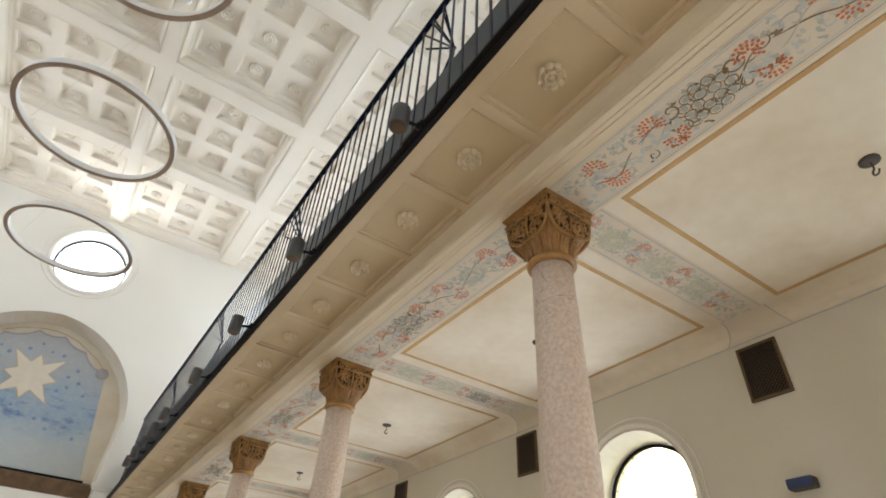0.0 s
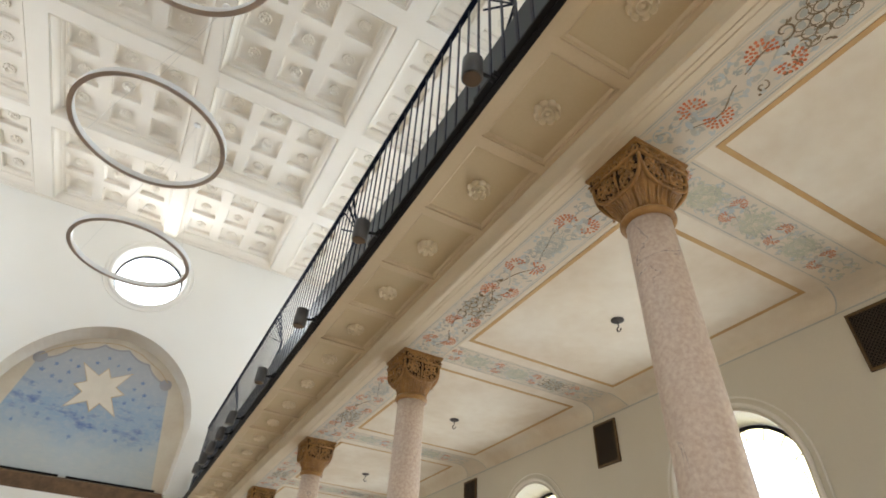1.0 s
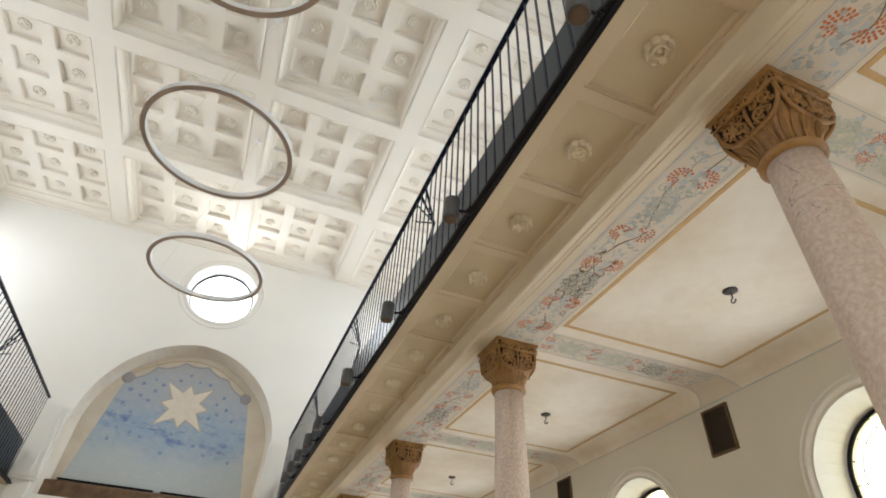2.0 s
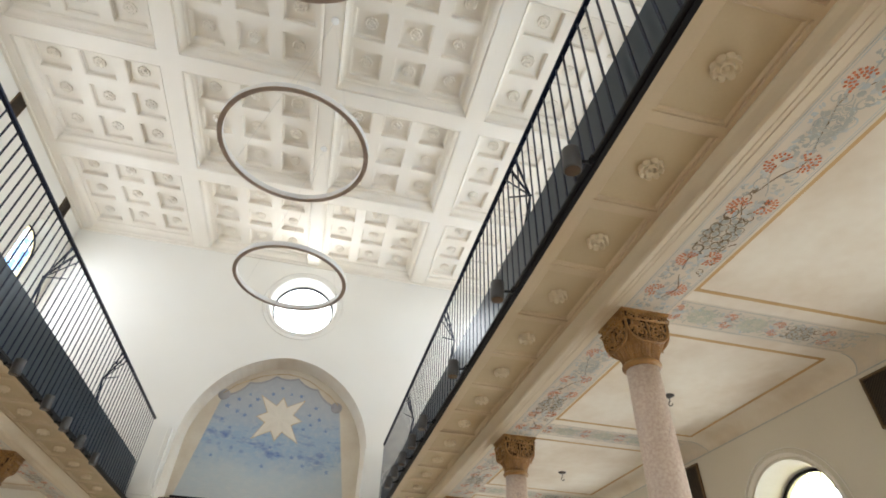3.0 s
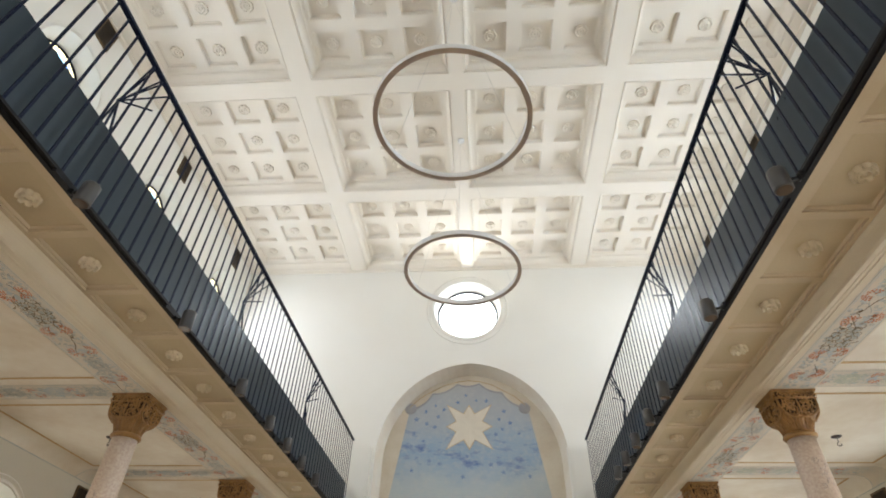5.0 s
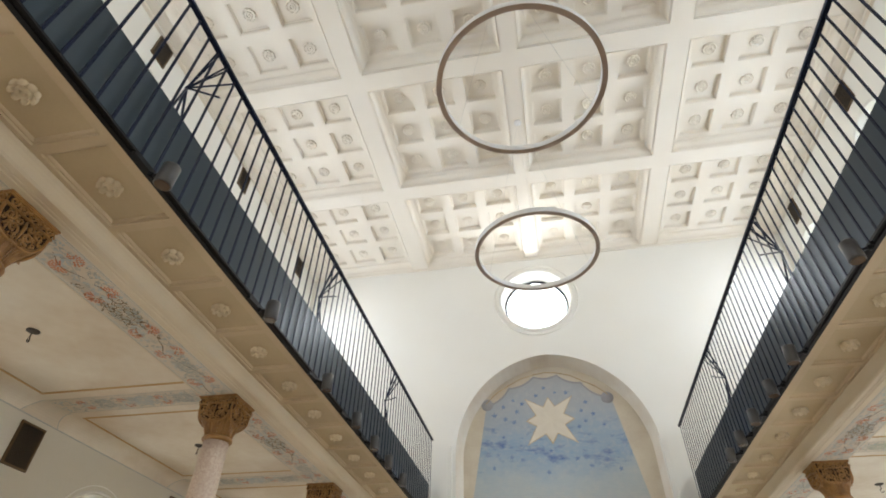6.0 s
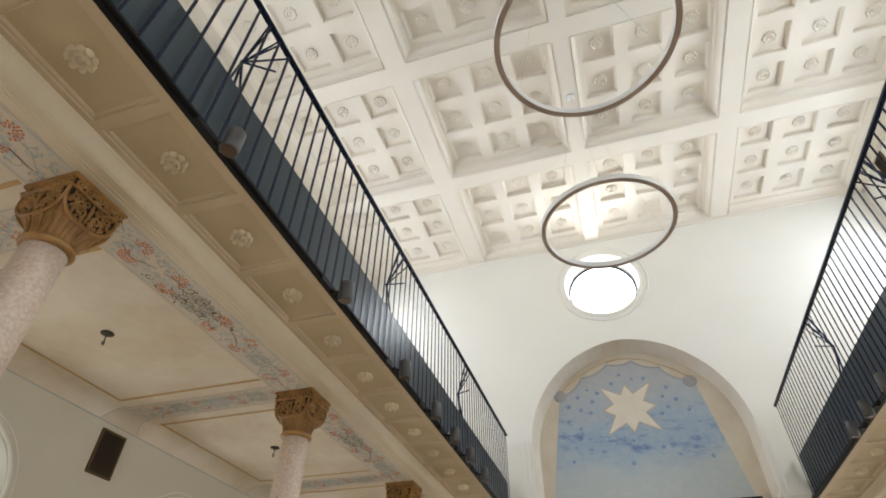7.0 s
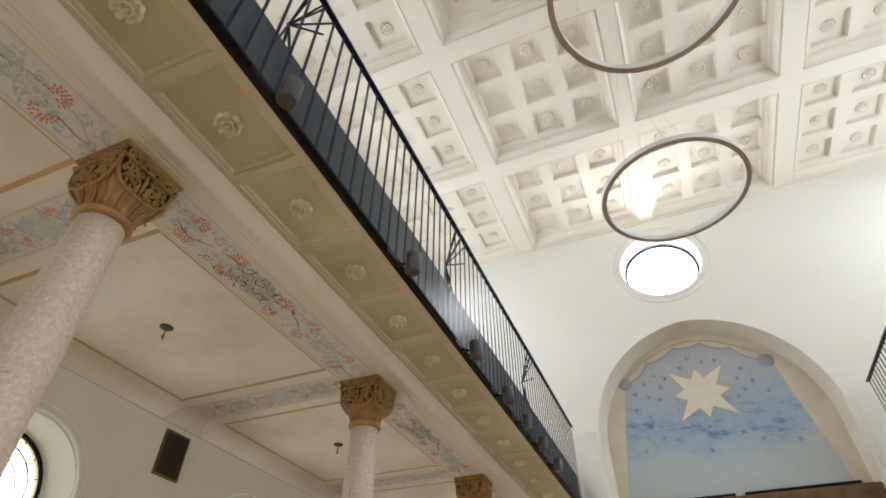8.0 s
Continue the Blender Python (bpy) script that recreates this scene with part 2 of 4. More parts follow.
    L.new(mix.outputs["Result"], deep.inputs["A"])
    streak = N.new("ShaderNodeTexNoise")
    streak.inputs["Scale"].default_value, streak.inputs["Detail"].default_value = 14, 6
    ms = N.new("ShaderNodeMapping")
    ms.inputs["Scale"].default_value = (0.5, 1.0, 4.0)
    L.new(co.outputs["Object"], ms.inputs["Vector"])
    L.new(ms.outputs[0], streak.inputs["Vector"])
    kr = N.new("ShaderNodeMapRange")
    kr.inputs["From Min"].default_value, kr.inputs["From Max"].default_value, kr.inputs["To Max"].default_value = 0.42, 0.72, 0.5
    L.new(streak.outputs["Fac"], kr.inputs["Value"])
    last = N.new("ShaderNodeMix")
    last.data_type = "RGBA"
    last.inputs["B"].default_value = (0.40, 0.44, 0.47, 1)
    L.new(kr.outputs["Result"], last.inputs["Factor"])
    L.new(deep.outputs["Result"], last.inputs["A"])
    L.new(last.outputs["Result"], b.inputs["Base Color"])
    return m


MURAL = mural("painted_sky")


def glass(name, colors, cell=0.0):
    """Clear or leaded glass: light passes tinted, with a gloss on it. cell: size of the coloured quarries."""
    m = bpy.data.materials.new(name)
    m.use_nodes = True
    nt = m.node_tree
    N, L = nt.nodes, nt.links
    N.remove(N["Principled BSDF"])
    tr, gl, mx = N.new("ShaderNodeBsdfTransparent"), N.new("ShaderNodeBsdfGlossy"), N.new("ShaderNodeMixShader")
    gl.inputs["Roughness"].default_value = 0.08
    fr = N.new("ShaderNodeLayerWeight")
    fr.inputs["Blend"].default_value = 0.08
    tr.inputs["Color"].default_value = (*colors[0], 1)
    if cell:
        co = N.new("ShaderNodeTexCoord")
        sc = N.new("ShaderNodeVectorMath")
        sc.operation, sc.inputs[1].default_value = "SCALE", (1, 1, 1)
        sc.inputs["Scale"].default_value = 1 / cell
        fl = N.new("ShaderNodeVectorMath")
        fl.operation = "FLOOR"
        wn_ = N.new("ShaderNodeTexWhiteNoise")
        rp = N.new("ShaderNodeValToRGB")
        rp.color_ramp.interpolation = "CONSTANT"
        rp.color_ramp.elements[0].color = (*colors[0], 1)
        rp.color_ramp.elements[1].position, rp.color_ramp.elements[1].color = (len(colors) - 1) / len(colors), (*colors[-1], 1)
        for i, c in enumerate(colors[1:-1], 1):
            rp.color_ramp.elements.new(i / len(colors)).color = (*c, 1)
        L.new(co.outputs["Object"], sc.inputs[0])
        L.new(sc.outputs[0], fl.inputs[0])
        L.new(fl.outputs[0], wn_.inputs["Vector"])
        L.new(wn_.outputs["Value"], rp.inputs["Fac"])
        L.new(rp.outputs["Color"], tr.inputs["Color"])
    L.new(fr.outputs["Facing"], mx.inputs[0])
    L.new(tr.outputs[0], mx.inputs[1])
    L.new(gl.outputs[0], mx.inputs[2])
    L.new(mx.outputs[0], N["Material Output"].inputs["Surface"])
    return m


CLEAR = glass("clear_glass", [(0.92, 0.93, 0.92)])
QUARRY = glass("coloured_leaded_glass", [(0.36, 0.62, 0.92), (0.80, 0.90, 0.95), (0.50, 0.78, 0.95), (0.95, 0.95, 0.93), (0.26, 0.48, 0.90)], 0.15)
PALEGLASS = glass("pale_leaded_glass", [(0.85, 0.88, 0.90), (0.92, 0.93, 0.93), (0.80, 0.86, 0.90)], 0.17)
YELLOWGLASS = glass("yellow_border_glass", [(0.90, 0.80, 0.52)])


# ---- mesh tools ----
def put_mesh(name, bm, mats):
    me = bpy.data.meshes.new(name)
    bmesh.ops.recalc_face_normals(bm, faces=bm.faces)
    bm.to_mesh(me)
    bm.free()
    for m in mats if isinstance(mats, (list, tuple)) else [mats]:
        me.materials.append(m)
    return me


def part(name, bm, mat, parent=None, label=""):
    ob = new(name, put_mesh(name, bm, mat))
    if parent is not None:
        ob.parent = parent
    return tagged(ob, label)


def thing(name, label, category, group="", kind="", at=None):
    ob = new(name)
    ob.empty_display_size = 0.1
    if at is not None:
        ob.matrix_basis = at
    return tagged(ob, label, category, group, kind)


def box(bm, x0, x1, y0, y1, z0, z1, mi=0):
    v = [bm.verts.new((x, y, z)) for z in (z0, z1) for y in (y0, y1) for x in (x0, x1)]
    for q in ((0, 2, 3, 1), (4, 5, 7, 6), (0, 1, 5, 4), (2, 6, 7, 3), (0, 4, 6, 2), (1, 3, 7, 5)):
        bm.faces.new([v[i] for i in q]).material_index = mi
    return v


def rod(bm, a, b, r, n=8, r2=None):
    a, b = Vector(a), Vector(b)
    d = (b - a).normalized()
    u = d.orthogonal().normalized()
    w = d.cross(u)
    rings = []
    for p, q in ((a, r), (b, r if r2 is None else r2)):
        rings.append([bm.verts.new(p + (u * math.cos(i * math.tau / n) + w * math.sin(i * math.tau / n)) * q) for i in range(n)])
    for i in range(n):
        f = bm.faces.new((rings[0][i], rings[0][(i + 1) % n], rings[1][(i + 1) % n], rings[1][i]))
        f.smooth = n > 6
    bm.faces.new(rings[0][::-1])
    bm.faces.new(rings[1])


def tube(bm, pts, r, n=6, flat=1.0, mi=0):
    """A tube along a line of points; flat squashes it across z."""
    pts = [Vector(p) for p in pts]
    rings = []
    up = None
    for i, p in enumerate(pts):
        d = (pts[min(i + 1, len(pts) - 1)] - pts[max(i - 1, 0)]).normalized()
        if up is None:
            up = d.orthogonal().normalized()
        up = (up - d * up.dot(d)).normalized()
        w = d.cross(up)
        rr = r(i / (len(pts) - 1)) if callable(r) else r
        rings.append([bm.verts.new(p + (up * math.cos(k * math.tau / n) + w * math.sin(k * math.tau / n) * flat) * rr) for k in range(n)])
    for a, b in zip(rings, rings[1:]):
        for k in range(n):
            f = bm.faces.new((a[k], a[(k + 1) % n], b[(k + 1) % n], b[k]))
            f.smooth, f.material_index = True, mi
    bm.faces.new(rings[0][::-1]).material_index = mi
    bm.faces.new(rings[-1]).material_index = mi


def lathe(bm, prof, n=24, center=(0, 0, 0), axis="z", closed=False, mi=0, smooth=True):
    rings = []
    for r, h in prof:
        ring = []
        for i in range(n):
            a = i * math.tau / n
            c, s = r * math.cos(a), r * math.sin(a)
            p = (c, s, h) if axis == "z" else (c, h, s)
            ring.append(bm.verts.new(Vector(center) + Vector(p)))
        rings.append(ring)
    pairs = list(zip(rings, rings[1:]))
    if closed:
        pairs.append((rings[-1], rings[0]))
    for a, b in pairs:
        for i in range(n):
            f = bm.faces.new((a[i], a[(i + 1) % n], b[(i + 1) % n], b[i]))
            f.smooth, f.material_index = smooth, mi
    if not closed:
        for r in (rings[0], rings[-1]):
            bm.faces.new(r).material_index = mi


def extrude_y(bm, poly, y0, y1, mi=0):
    """A bar with the cross-section poly, of (x, z), from y0 to y1."""
    a = [bm.verts.new((x, y0, z)) for x, z in poly]
    b = [bm.verts.new((x, y1, z)) for x, z in poly]
    n = len(poly)
    for i in range(n):
        bm.faces.new((a[i], a[(i + 1) % n], b[(i + 1) % n], b[i])).material_index = mi
    bm.faces.new(a[::-1]).material_index = mi
    bm.faces.new(b).material_index = mi


def flat_poly(bm, pts, mi=0):
    f = bm.faces.new([bm.verts.new(p) for p in pts])
    f.material_index = mi
    return f


def arch(c, r, z0, spring, n=20, rise=1.0):
    """Outline, of (u, z), of an opening with a round head."""
    pts = [(c - r, z0)]
    for i in range(n + 1):
        a = math.pi - i * math.pi / n
        pts.append((c + r * math.cos(a), spring + r * math.sin(a) * rise))
    return pts + [(c + r, z0)]


def wall_mesh(bm, outer, holes, place, thick, reveals=()):
    """A wall with openings through it. outer: (u, v) loop; holes: pairs of loops at the face and at the back; place: (u, v, depth) to a point."""
    for k, d in ((0, 0.0), (1, thick)):
        edges = []
        for loop in [outer] + [h[k] for h in holes]:
            vs = [bm.verts.new(place(u, v, d)) for u, v in loop]
            edges += [bm.edges.new((vs[i], vs[(i + 1) % len(vs)])) for i in range(len(vs))]
        bmesh.ops.triangle_fill(bm, use_beauty=True, edges=edges)
    for k, (a, b) in enumerate([(outer, outer)] + list(holes)):
        va = [bm.verts.new(place(u, v, 0.0)) for u, v in a]
        vb = [bm.verts.new(place(u, v, thick)) for u, v in b]
        for i in range(len(va)):
            j = (i + 1) % len(va)
            bm.faces.new((va[i], va[j], vb[j], vb[i])).material_index = int(k in reveals)


# ---- the plan ----
CX = -1.30                 # the hall's middle
RAIL = 2.55                # from the middle to the railing
SIDE = 6.17                # from the middle to the outer walls
END, BACK = 14.2, -5.2     # the end walls
BAY, COL0 = 3.03, 1.815    # the columns' spacing, and the first one seen
COLX = 3.50                # from the middle to the columns
SOFFIT_Z, BAND_Z, AISLE_Z = 4.205, 4.07, 4.304
TOP = 10.80                # underside of the ceiling beams
COLS = [COL0 + BAY * k for k in range(-2, 4)]
CROSS = {1: 0.05, -1: 0.245}  # from the columns to the middle of the cross friezes
SHIFT = {1: 0.0, -1: -0.04}   # the west columns stand a little further back

# ---- floor ----
bm = bmesh.new()
box(bm, CX - SIDE - 0.6, CX + SIDE + 0.6, BACK - 0.6, END + 1.0, -0.2, 0.0)
tagged(part("floor", bm, FLOOR), "oiled oak floor of the hall", "floor", kind="structure")


# ---- outer walls ----
UPWIN = [13.12 - 3.17 * k for k in range(6)]
UPSHIFT = {1: 0.0, -1: -0.07}
LOWSHIFT = {1: 0.08, -1: 0.0}
LOWWIN = [3.42 + 3.06 * k for k in range(-2, 4)]


def side_wall(name, s):
    bm = bmesh.new()
    x = CX + s * SIDE

    def place(u, v, d):
        return (x + s * d, u, v)
    holes = []
    for c in UPWIN:
        holes.append((arch(c + UPSHIFT[s], 0.70, 7.0, 9.16), arch(c + UPSHIFT[s], 0.55, 7.1, 9.16)))
    wall_mesh(bm, [(BACK, AISLE_Z), (END + 0.4, AISLE_Z), (END + 0.4, TOP + 0.6), (BACK, TOP + 0.6)], holes, place, 0.335)
    tagged(part(name, bm, WHITE), "white plastered upper wall with round-headed windows", "wall", kind="structure")
    bm = bmesh.new()
    holes = [(arch(c + LOWSHIFT[s], 0.65 if s > 0 else 0.62, 0.95, 3.05), arch(c + LOWSHIFT[s], 0.565 if s > 0 else 0.52, 1.05, 3.07)) for c in LOWWIN]
    wall_mesh(bm, [(BACK, 0.0), (END + 0.4, 0.0), (END + 0.4, AISLE_Z), (BACK, AISLE_Z)], holes, place, 0.42)
    tagged(part(name + "_lower", bm, LOWWALL), "cream plastered aisle wall with round-headed windows", "wall", kind="structure")


side_wall("wall_east", 1)
side_wall("wall_west", -1)

WINDOW_COUNT = [0]


def side_window(s, c, r, z0, spring, quarry, watts):
    """A round-headed leaded window in a side wall, with its moulding, and the daylight in it."""
    WINDOW_COUNT[0] += 1
    x = CX + s * SIDE
    w = thing("window_%d" % WINDOW_COUNT[0], "round-headed leaded window with coloured quarries and yellow border" if quarry is QUARRY else "round-headed leaded window with pale panes and yellow border", "window", kind="structure")
    gx = x + s * (0.30 if quarry is QUARRY else 0.33)
    bm = bmesh.new()
    tube(bm, [(gx, u, v) for u, v in arch(c, r - 0.010, z0, spring)], 0.022, 6)
    part("window_frame", bm, BLACK, w, "dark painted iron frame")
    bm = bmesh.new()
    tube(bm, [(x - s * 0.004, u, v) for u, v in arch(c, r + (0.175 if quarry is QUARRY else 0.125), z0 - 0.1, spring - 0.01, 28)], 0.030, 8, 0.6)
    tube(bm, [(x - s * 0.002, u, v) for u, v in arch(c, r + (0.235 if quarry is QUARRY else 0.20), z0 - 0.1, spring - 0.01, 28)], 0.012, 6, 0.6)
    part("moulding", bm, WHITE, w, "white plaster roll moulding")
    inner = r - 0.13
    n = 8
    for k in range(n):
        a0, a1 = math.pi - k * math.pi / n, math.pi - (k + 1) * math.pi / n
        bm = bmesh.new()
        q = [(c + rr * math.cos(a), spring + rr * math.sin(a)) for rr, a in ((r, a0), (r, (a0 + a1) / 2), (r, a1), (inner, a1), (inner, (a0 + a1) / 2), (inner, a0))]
        flat_poly(bm, [(gx, u, v) for u, v in q])
        ob = part("pane", bm, YELLOWGLASS, w)
        ob.visible_shadow = False
    for e in (-1, 1):
        m = 6
        for k in range(m):
            za, zb = z0 + (spring - z0) * k / m, z0 + (spring - z0) * (k + 1) / m
            bm = bmesh.new()
            flat_poly(bm, [(gx, c + e * inner, za), (gx, c + e * r, za), (gx, c + e * r, zb), (gx, c + e * inner, zb)])
            ob = part("pane", bm, YELLOWGLASS, w)
            ob.visible_shadow = False
    bm = bmesh.new()
    flat_poly(bm, [(gx, u, v) for u, v in arch(c, inner, z0, spring)])
    ob = part("quarry_pane", bm, quarry, w, "leaded centre light")
    ob.visible_shadow = False
    bm = bmesh.new()
    tube(bm, [(gx - s * 0.004, u, v) for u, v in arch(c, inner, z0, spring)], 0.006, 4)
    tube(bm, [(gx - s * 0.004, u, v) for u, v in arch(c, inner - 0.11, z0, spring)], 0.005, 4)
    for k in range(n + 1):
        a = math.pi - k * math.pi / n
        rod(bm, (gx - s * 0.004, c + inner * math.cos(a), spring + inner * math.sin(a)), (gx - s * 0.004, c + r * math.cos(a), spring + r * math.sin(a)), 0.006, 4)
    step = 0.17 if quarry is PALEGLASS else 0.15
    slope = 0.75 if quarry is PALEGLASS else 0.0
    # the cames that part the quarries
    def inside(u, v):
        return abs(u - c) < inner and v > z0 and (v < spring or math.hypot(u - c, v - spring) < inner)
    for dirs in ((1, slope), (-1, slope)) if slope else ((1, 0), (0, 1)):
        for k in range(-26, 27):
            run = []
            for j in range(-60, 61):
                tt = j * 0.05
                if slope:
                    u, v = c + tt * 0.8, spring + dirs[0] * tt * slope + k * step
                elif dirs == (1, 0):
                    u, v = c + tt, math.floor(spring / step) * step + k * step
                else:
                    u, v = math.floor(c / step) * step + k * step, spring + tt
                if inside(u, v):
                    run.append((gx - s * 0.004, u, v))
            if len(run) > 1:
                rod(bm, run[0], run[-1], 0.003, 4)
    part("lead_cames", bm, LEAD, w, "dark lead cames")
    if watts:
        zc = (z0 + spring + r) / 2
        daylight((x - s * 0.012, c, zc - 0.1), (x - s, c, zc - 0.1), 1.6 * r, spring + r - z0 - 0.3, watts, (1.0, 0.80, 0.60) if s < 0 and quarry is PALEGLASS else (0.90, 0.93, 1.0))
    return w


# the last one feeds the added fill light at the unseen back wall
UP_W, LOW_W, OCULUS_W, BACK_FILL_W = 54.0, 31.0, 60.0, 180.0
for s in (1, -1):
    for c in UPWIN:
        side_window(s, c + UPSHIFT[s], 0.55, 7.1, 9.16, QUARRY, UP_W * (1.15 if c > 12 else 1.10 if c > 8 else 0.75 if c > 5 else 0.3))
    for c in LOWWIN:
        side_window(s, c + LOWSHIFT[s], 0.565 if s > 0 else 0.52, 1.05, 3.07, PALEGLASS, LOW_W * (1.0 if s > 0 else 0.42) * (0.55 if c > 5 else 0.75 if c > 3 else 0.08))

# ---- end wall with the oculus and the pointed niche ----
OC_Z, OC_R = 9.47, 0.87
NX, NH, NSPRING, NRISE, NBOT = -1.245, 2.115, 5.62, 2.255, 4.12


def pointed(h, spring, rise, z0, n=18):
    """Outline of a pointed arch of half-width h."""
    c = (rise * rise - h * h) / (2 * h)
    R = h + c
    pts = [(NX - h, z0)]
    a1 = math.atan2(rise, c)
    left = []
    for i in range(n + 1):
        a = a1 * i / n
        left.append((NX - (R * math.cos(a) - c), spring + R * math.sin(a)))
    left[-1] = (NX - 0.02, spring + rise - 0.004)
    right = [(2 * NX - u, v) for u, v in left[::-1]]
    return pts + left + right + [(NX + h, z0)]


bm = bmesh.new()
circ = [(CX + OC_R * math.cos(i * math.tau / 48), OC_Z + OC_R * math.sin(i * math.tau / 48)) for i in range(48)]
circ_b = [(CX + 0.80 * math.cos(i * math.tau / 48), OC_Z - 0.02 + 0.80 * math.sin(i * math.tau / 48)) for i in range(48)]
wall_mesh(bm, [(CX - SIDE - 0.42, 0), (CX + SIDE + 0.42, 0), (CX + SIDE + 0.42, TOP + 0.6), (CX - SIDE - 0.42, TOP + 0.6)],
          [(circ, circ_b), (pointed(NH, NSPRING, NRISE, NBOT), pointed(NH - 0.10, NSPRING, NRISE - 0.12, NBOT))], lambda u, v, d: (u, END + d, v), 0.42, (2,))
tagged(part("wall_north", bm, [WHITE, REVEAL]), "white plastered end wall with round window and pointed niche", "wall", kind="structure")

w = thing("window_0", "round white-blown oculus window in a plaster moulding", "window", kind="structure")
bm = bmesh.new()
lathe(bm, [(OC_R + 0.00, 0.01), (OC_R + 0.01, -0.015), (OC_R + 0.05, -0.03), (OC_R + 0.09, -0.015), (OC_R + 0.10, 0.005)], 64, (CX, END, OC_Z), "y", True)
lathe(bm, [(OC_R + 0.155, 0.01), (OC_R + 0.165, -0.015), (OC_R + 0.19, -0.022), (OC_R + 0.21, 0.01)], 64, (CX, END, OC_Z), "y", True)
part("moulding", bm, WHITE, w, "white plaster ring moulding")
bm = bmesh.new()
lathe(bm, [(0.80, 0.34), (0.80, 0.38), (0.765, 0.38), (0.765, 0.34)], 48, (CX, END, OC_Z - 0.02), "y", True)
part("window_frame", bm, STEEL, w, "dark blue iron ring frame")
for k in range(6):
    a0, a1 = k * math.tau / 6 + 0.3, (k + 1) * math.tau / 6 + 0.3
    bm = bmesh.new()
    q = [(0.01, a0)] + [(0.77, a0 + (a1 - a0) * i / 8) for i in range(9)]
    flat_poly(bm, [(CX + r * math.cos(a), END + 0.36, OC_Z - 0.02 + r * math.sin(a)) for r, a in q])
    part("pane", bm, CLEAR, w).visible_shadow = False
daylight((CX, END - 0.035, OC_Z), (CX, END - 1, OC_Z), 1.25, 1.25, OCULUS_W, (0.97, 0.98, 1.0))

def sky_glow(strength):
    glow = bpy.data.materials.new("bright_sky")
    glow.use_nodes = True
    glow.node_tree.nodes.remove(glow.node_tree.nodes["Principled BSDF"])
    em = glow.node_tree.nodes.new("ShaderNodeEmission")
    em.inputs["Color"].default_value, em.inputs["Strength"].default_value = (0.90, 0.96, 1.0, 1), strength
    glow.node_tree.links.new(em.outputs[0], glow.node_tree.nodes["Material Output"].inputs["Surface"])
    glow.cycles.emission_sampling = "NONE"
    return glow


GLOW, GLOW_SUNNY = sky_glow(3.6), sky_glow(7.0)
for nm, q in (("backdrop_east", (CX + SIDE + 1.5, CX + SIDE + 1.6, BACK - 2, END + 9)), ("backdrop_west", (CX - SIDE - 1.6, CX - SIDE - 1.5, BACK - 2, END + 9)), ("backdrop_north", (CX - SIDE - 1.4, CX + SIDE + 1.4, END + 3.0, END + 3.1))):
    bm = bmesh.new()
    box(bm, *q, 0.0, 19.0)
    tagged(part(nm, bm, GLOW if nm == "backdrop_west" else GLOW_SUNNY), "bright hazy sky outside the windows", "sky", kind="structure")

# niche: back wall, painting, star
bm = bmesh.new()
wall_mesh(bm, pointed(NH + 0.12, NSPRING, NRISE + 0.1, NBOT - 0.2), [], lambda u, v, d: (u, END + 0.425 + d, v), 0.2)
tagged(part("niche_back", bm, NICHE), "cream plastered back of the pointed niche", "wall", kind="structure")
NY = END + 0.425


def on_niche(u, v, d):
    return (NX - 0.05 + u, NY - d, v)


sky_art = thing("mural", "worn blue painted night sky with cream star and scalloped canopy", "mural")
bm = bmesh.new()
KN = [(-1.39, 6.89), (-0.88, 7.29), (-0.28, 7.54), (0.265, 7.55), (0.80, 7.32), (1.32, 6.93)]
edge = []
for (u0, v0), (u1, v1) in zip(KN, KN[1:]):
    for i in range(8):
        f = i / 8
        sag = 0.22 * math.hypot(u1 - u0, v1 - v0) * 4 * f * (1 - f) * 0.5
        mu, mv = u0 + (u1 - u0) * f, v0 + (v1 - v0) * f
        L_ = math.hypot(mu, mv - 5.6)
        edge.append((mu - mu / L_ * sag, mv - (mv - 5.6) / L_ * sag))
edge.append(KN[-1])
loop = edge + [(1.42, 6.78), (1.56, 6.0), (1.84, 4.47), (-1.83, 4.47), (-1.56, 6.0), (-1.43, 6.76)]
vs = [bm.verts.new(on_niche(u, v, 0.004)) for u, v in loop]
bmesh.ops.triangle_fill(bm, use_beauty=True, edges=[bm.edges.new((vs[i], vs[(i + 1) % len(vs)])) for i in range(len(vs))])
part("painted_sky", bm, MURAL, sky_art)
bm = bmesh.new()
rim = [on_niche(u, v, 0.008) for u, v in edge]
for a, b in zip(edge, edge[1:]):
    def inw(p, k=0.045):
        L_ = math.hypot(p[0], p[1] - 5.6)
        return (p[0] - p[0] / L_ * k, p[1] - (p[1] - 5.6) / L_ * k)
    flat_poly(bm, [on_niche(*a, 0.007), on_niche(*b, 0.007), on_niche(*inw(b), 0.007), on_niche(*inw(a), 0.007)])
part("scalloped_edge", bm, SCALLOP, sky_art, "mauve grey scalloped edge")
for e in (-1, 1):
    bm = bmesh.new()
    lathe(bm, [(0.001, -0.012), (0.13, -0.010), (0.14, 0.0)], 20, on_niche(-1.39 if e < 0 else 1.32, 6.90, 0.0), "y")
    part("curtain_knob", bm, SCALLOP, sky_art, "mauve grey painted knob")
bm = bmesh.new()
for (u0, v0), (u1, v1) in zip(KN, KN[1:]):
    tube(bm, [on_niche(u0 * 1.02, v0 + 0.04, 0.004), on_niche((u0 + u1) / 2 * 1.04, (v0 + v1) / 2 + 0.075, 0.004), on_niche(u1 * 1.02, v1 + 0.04, 0.004)], 0.012, 4)
part("cord", bm, STARLINE, sky_art, "ochre painted cord")


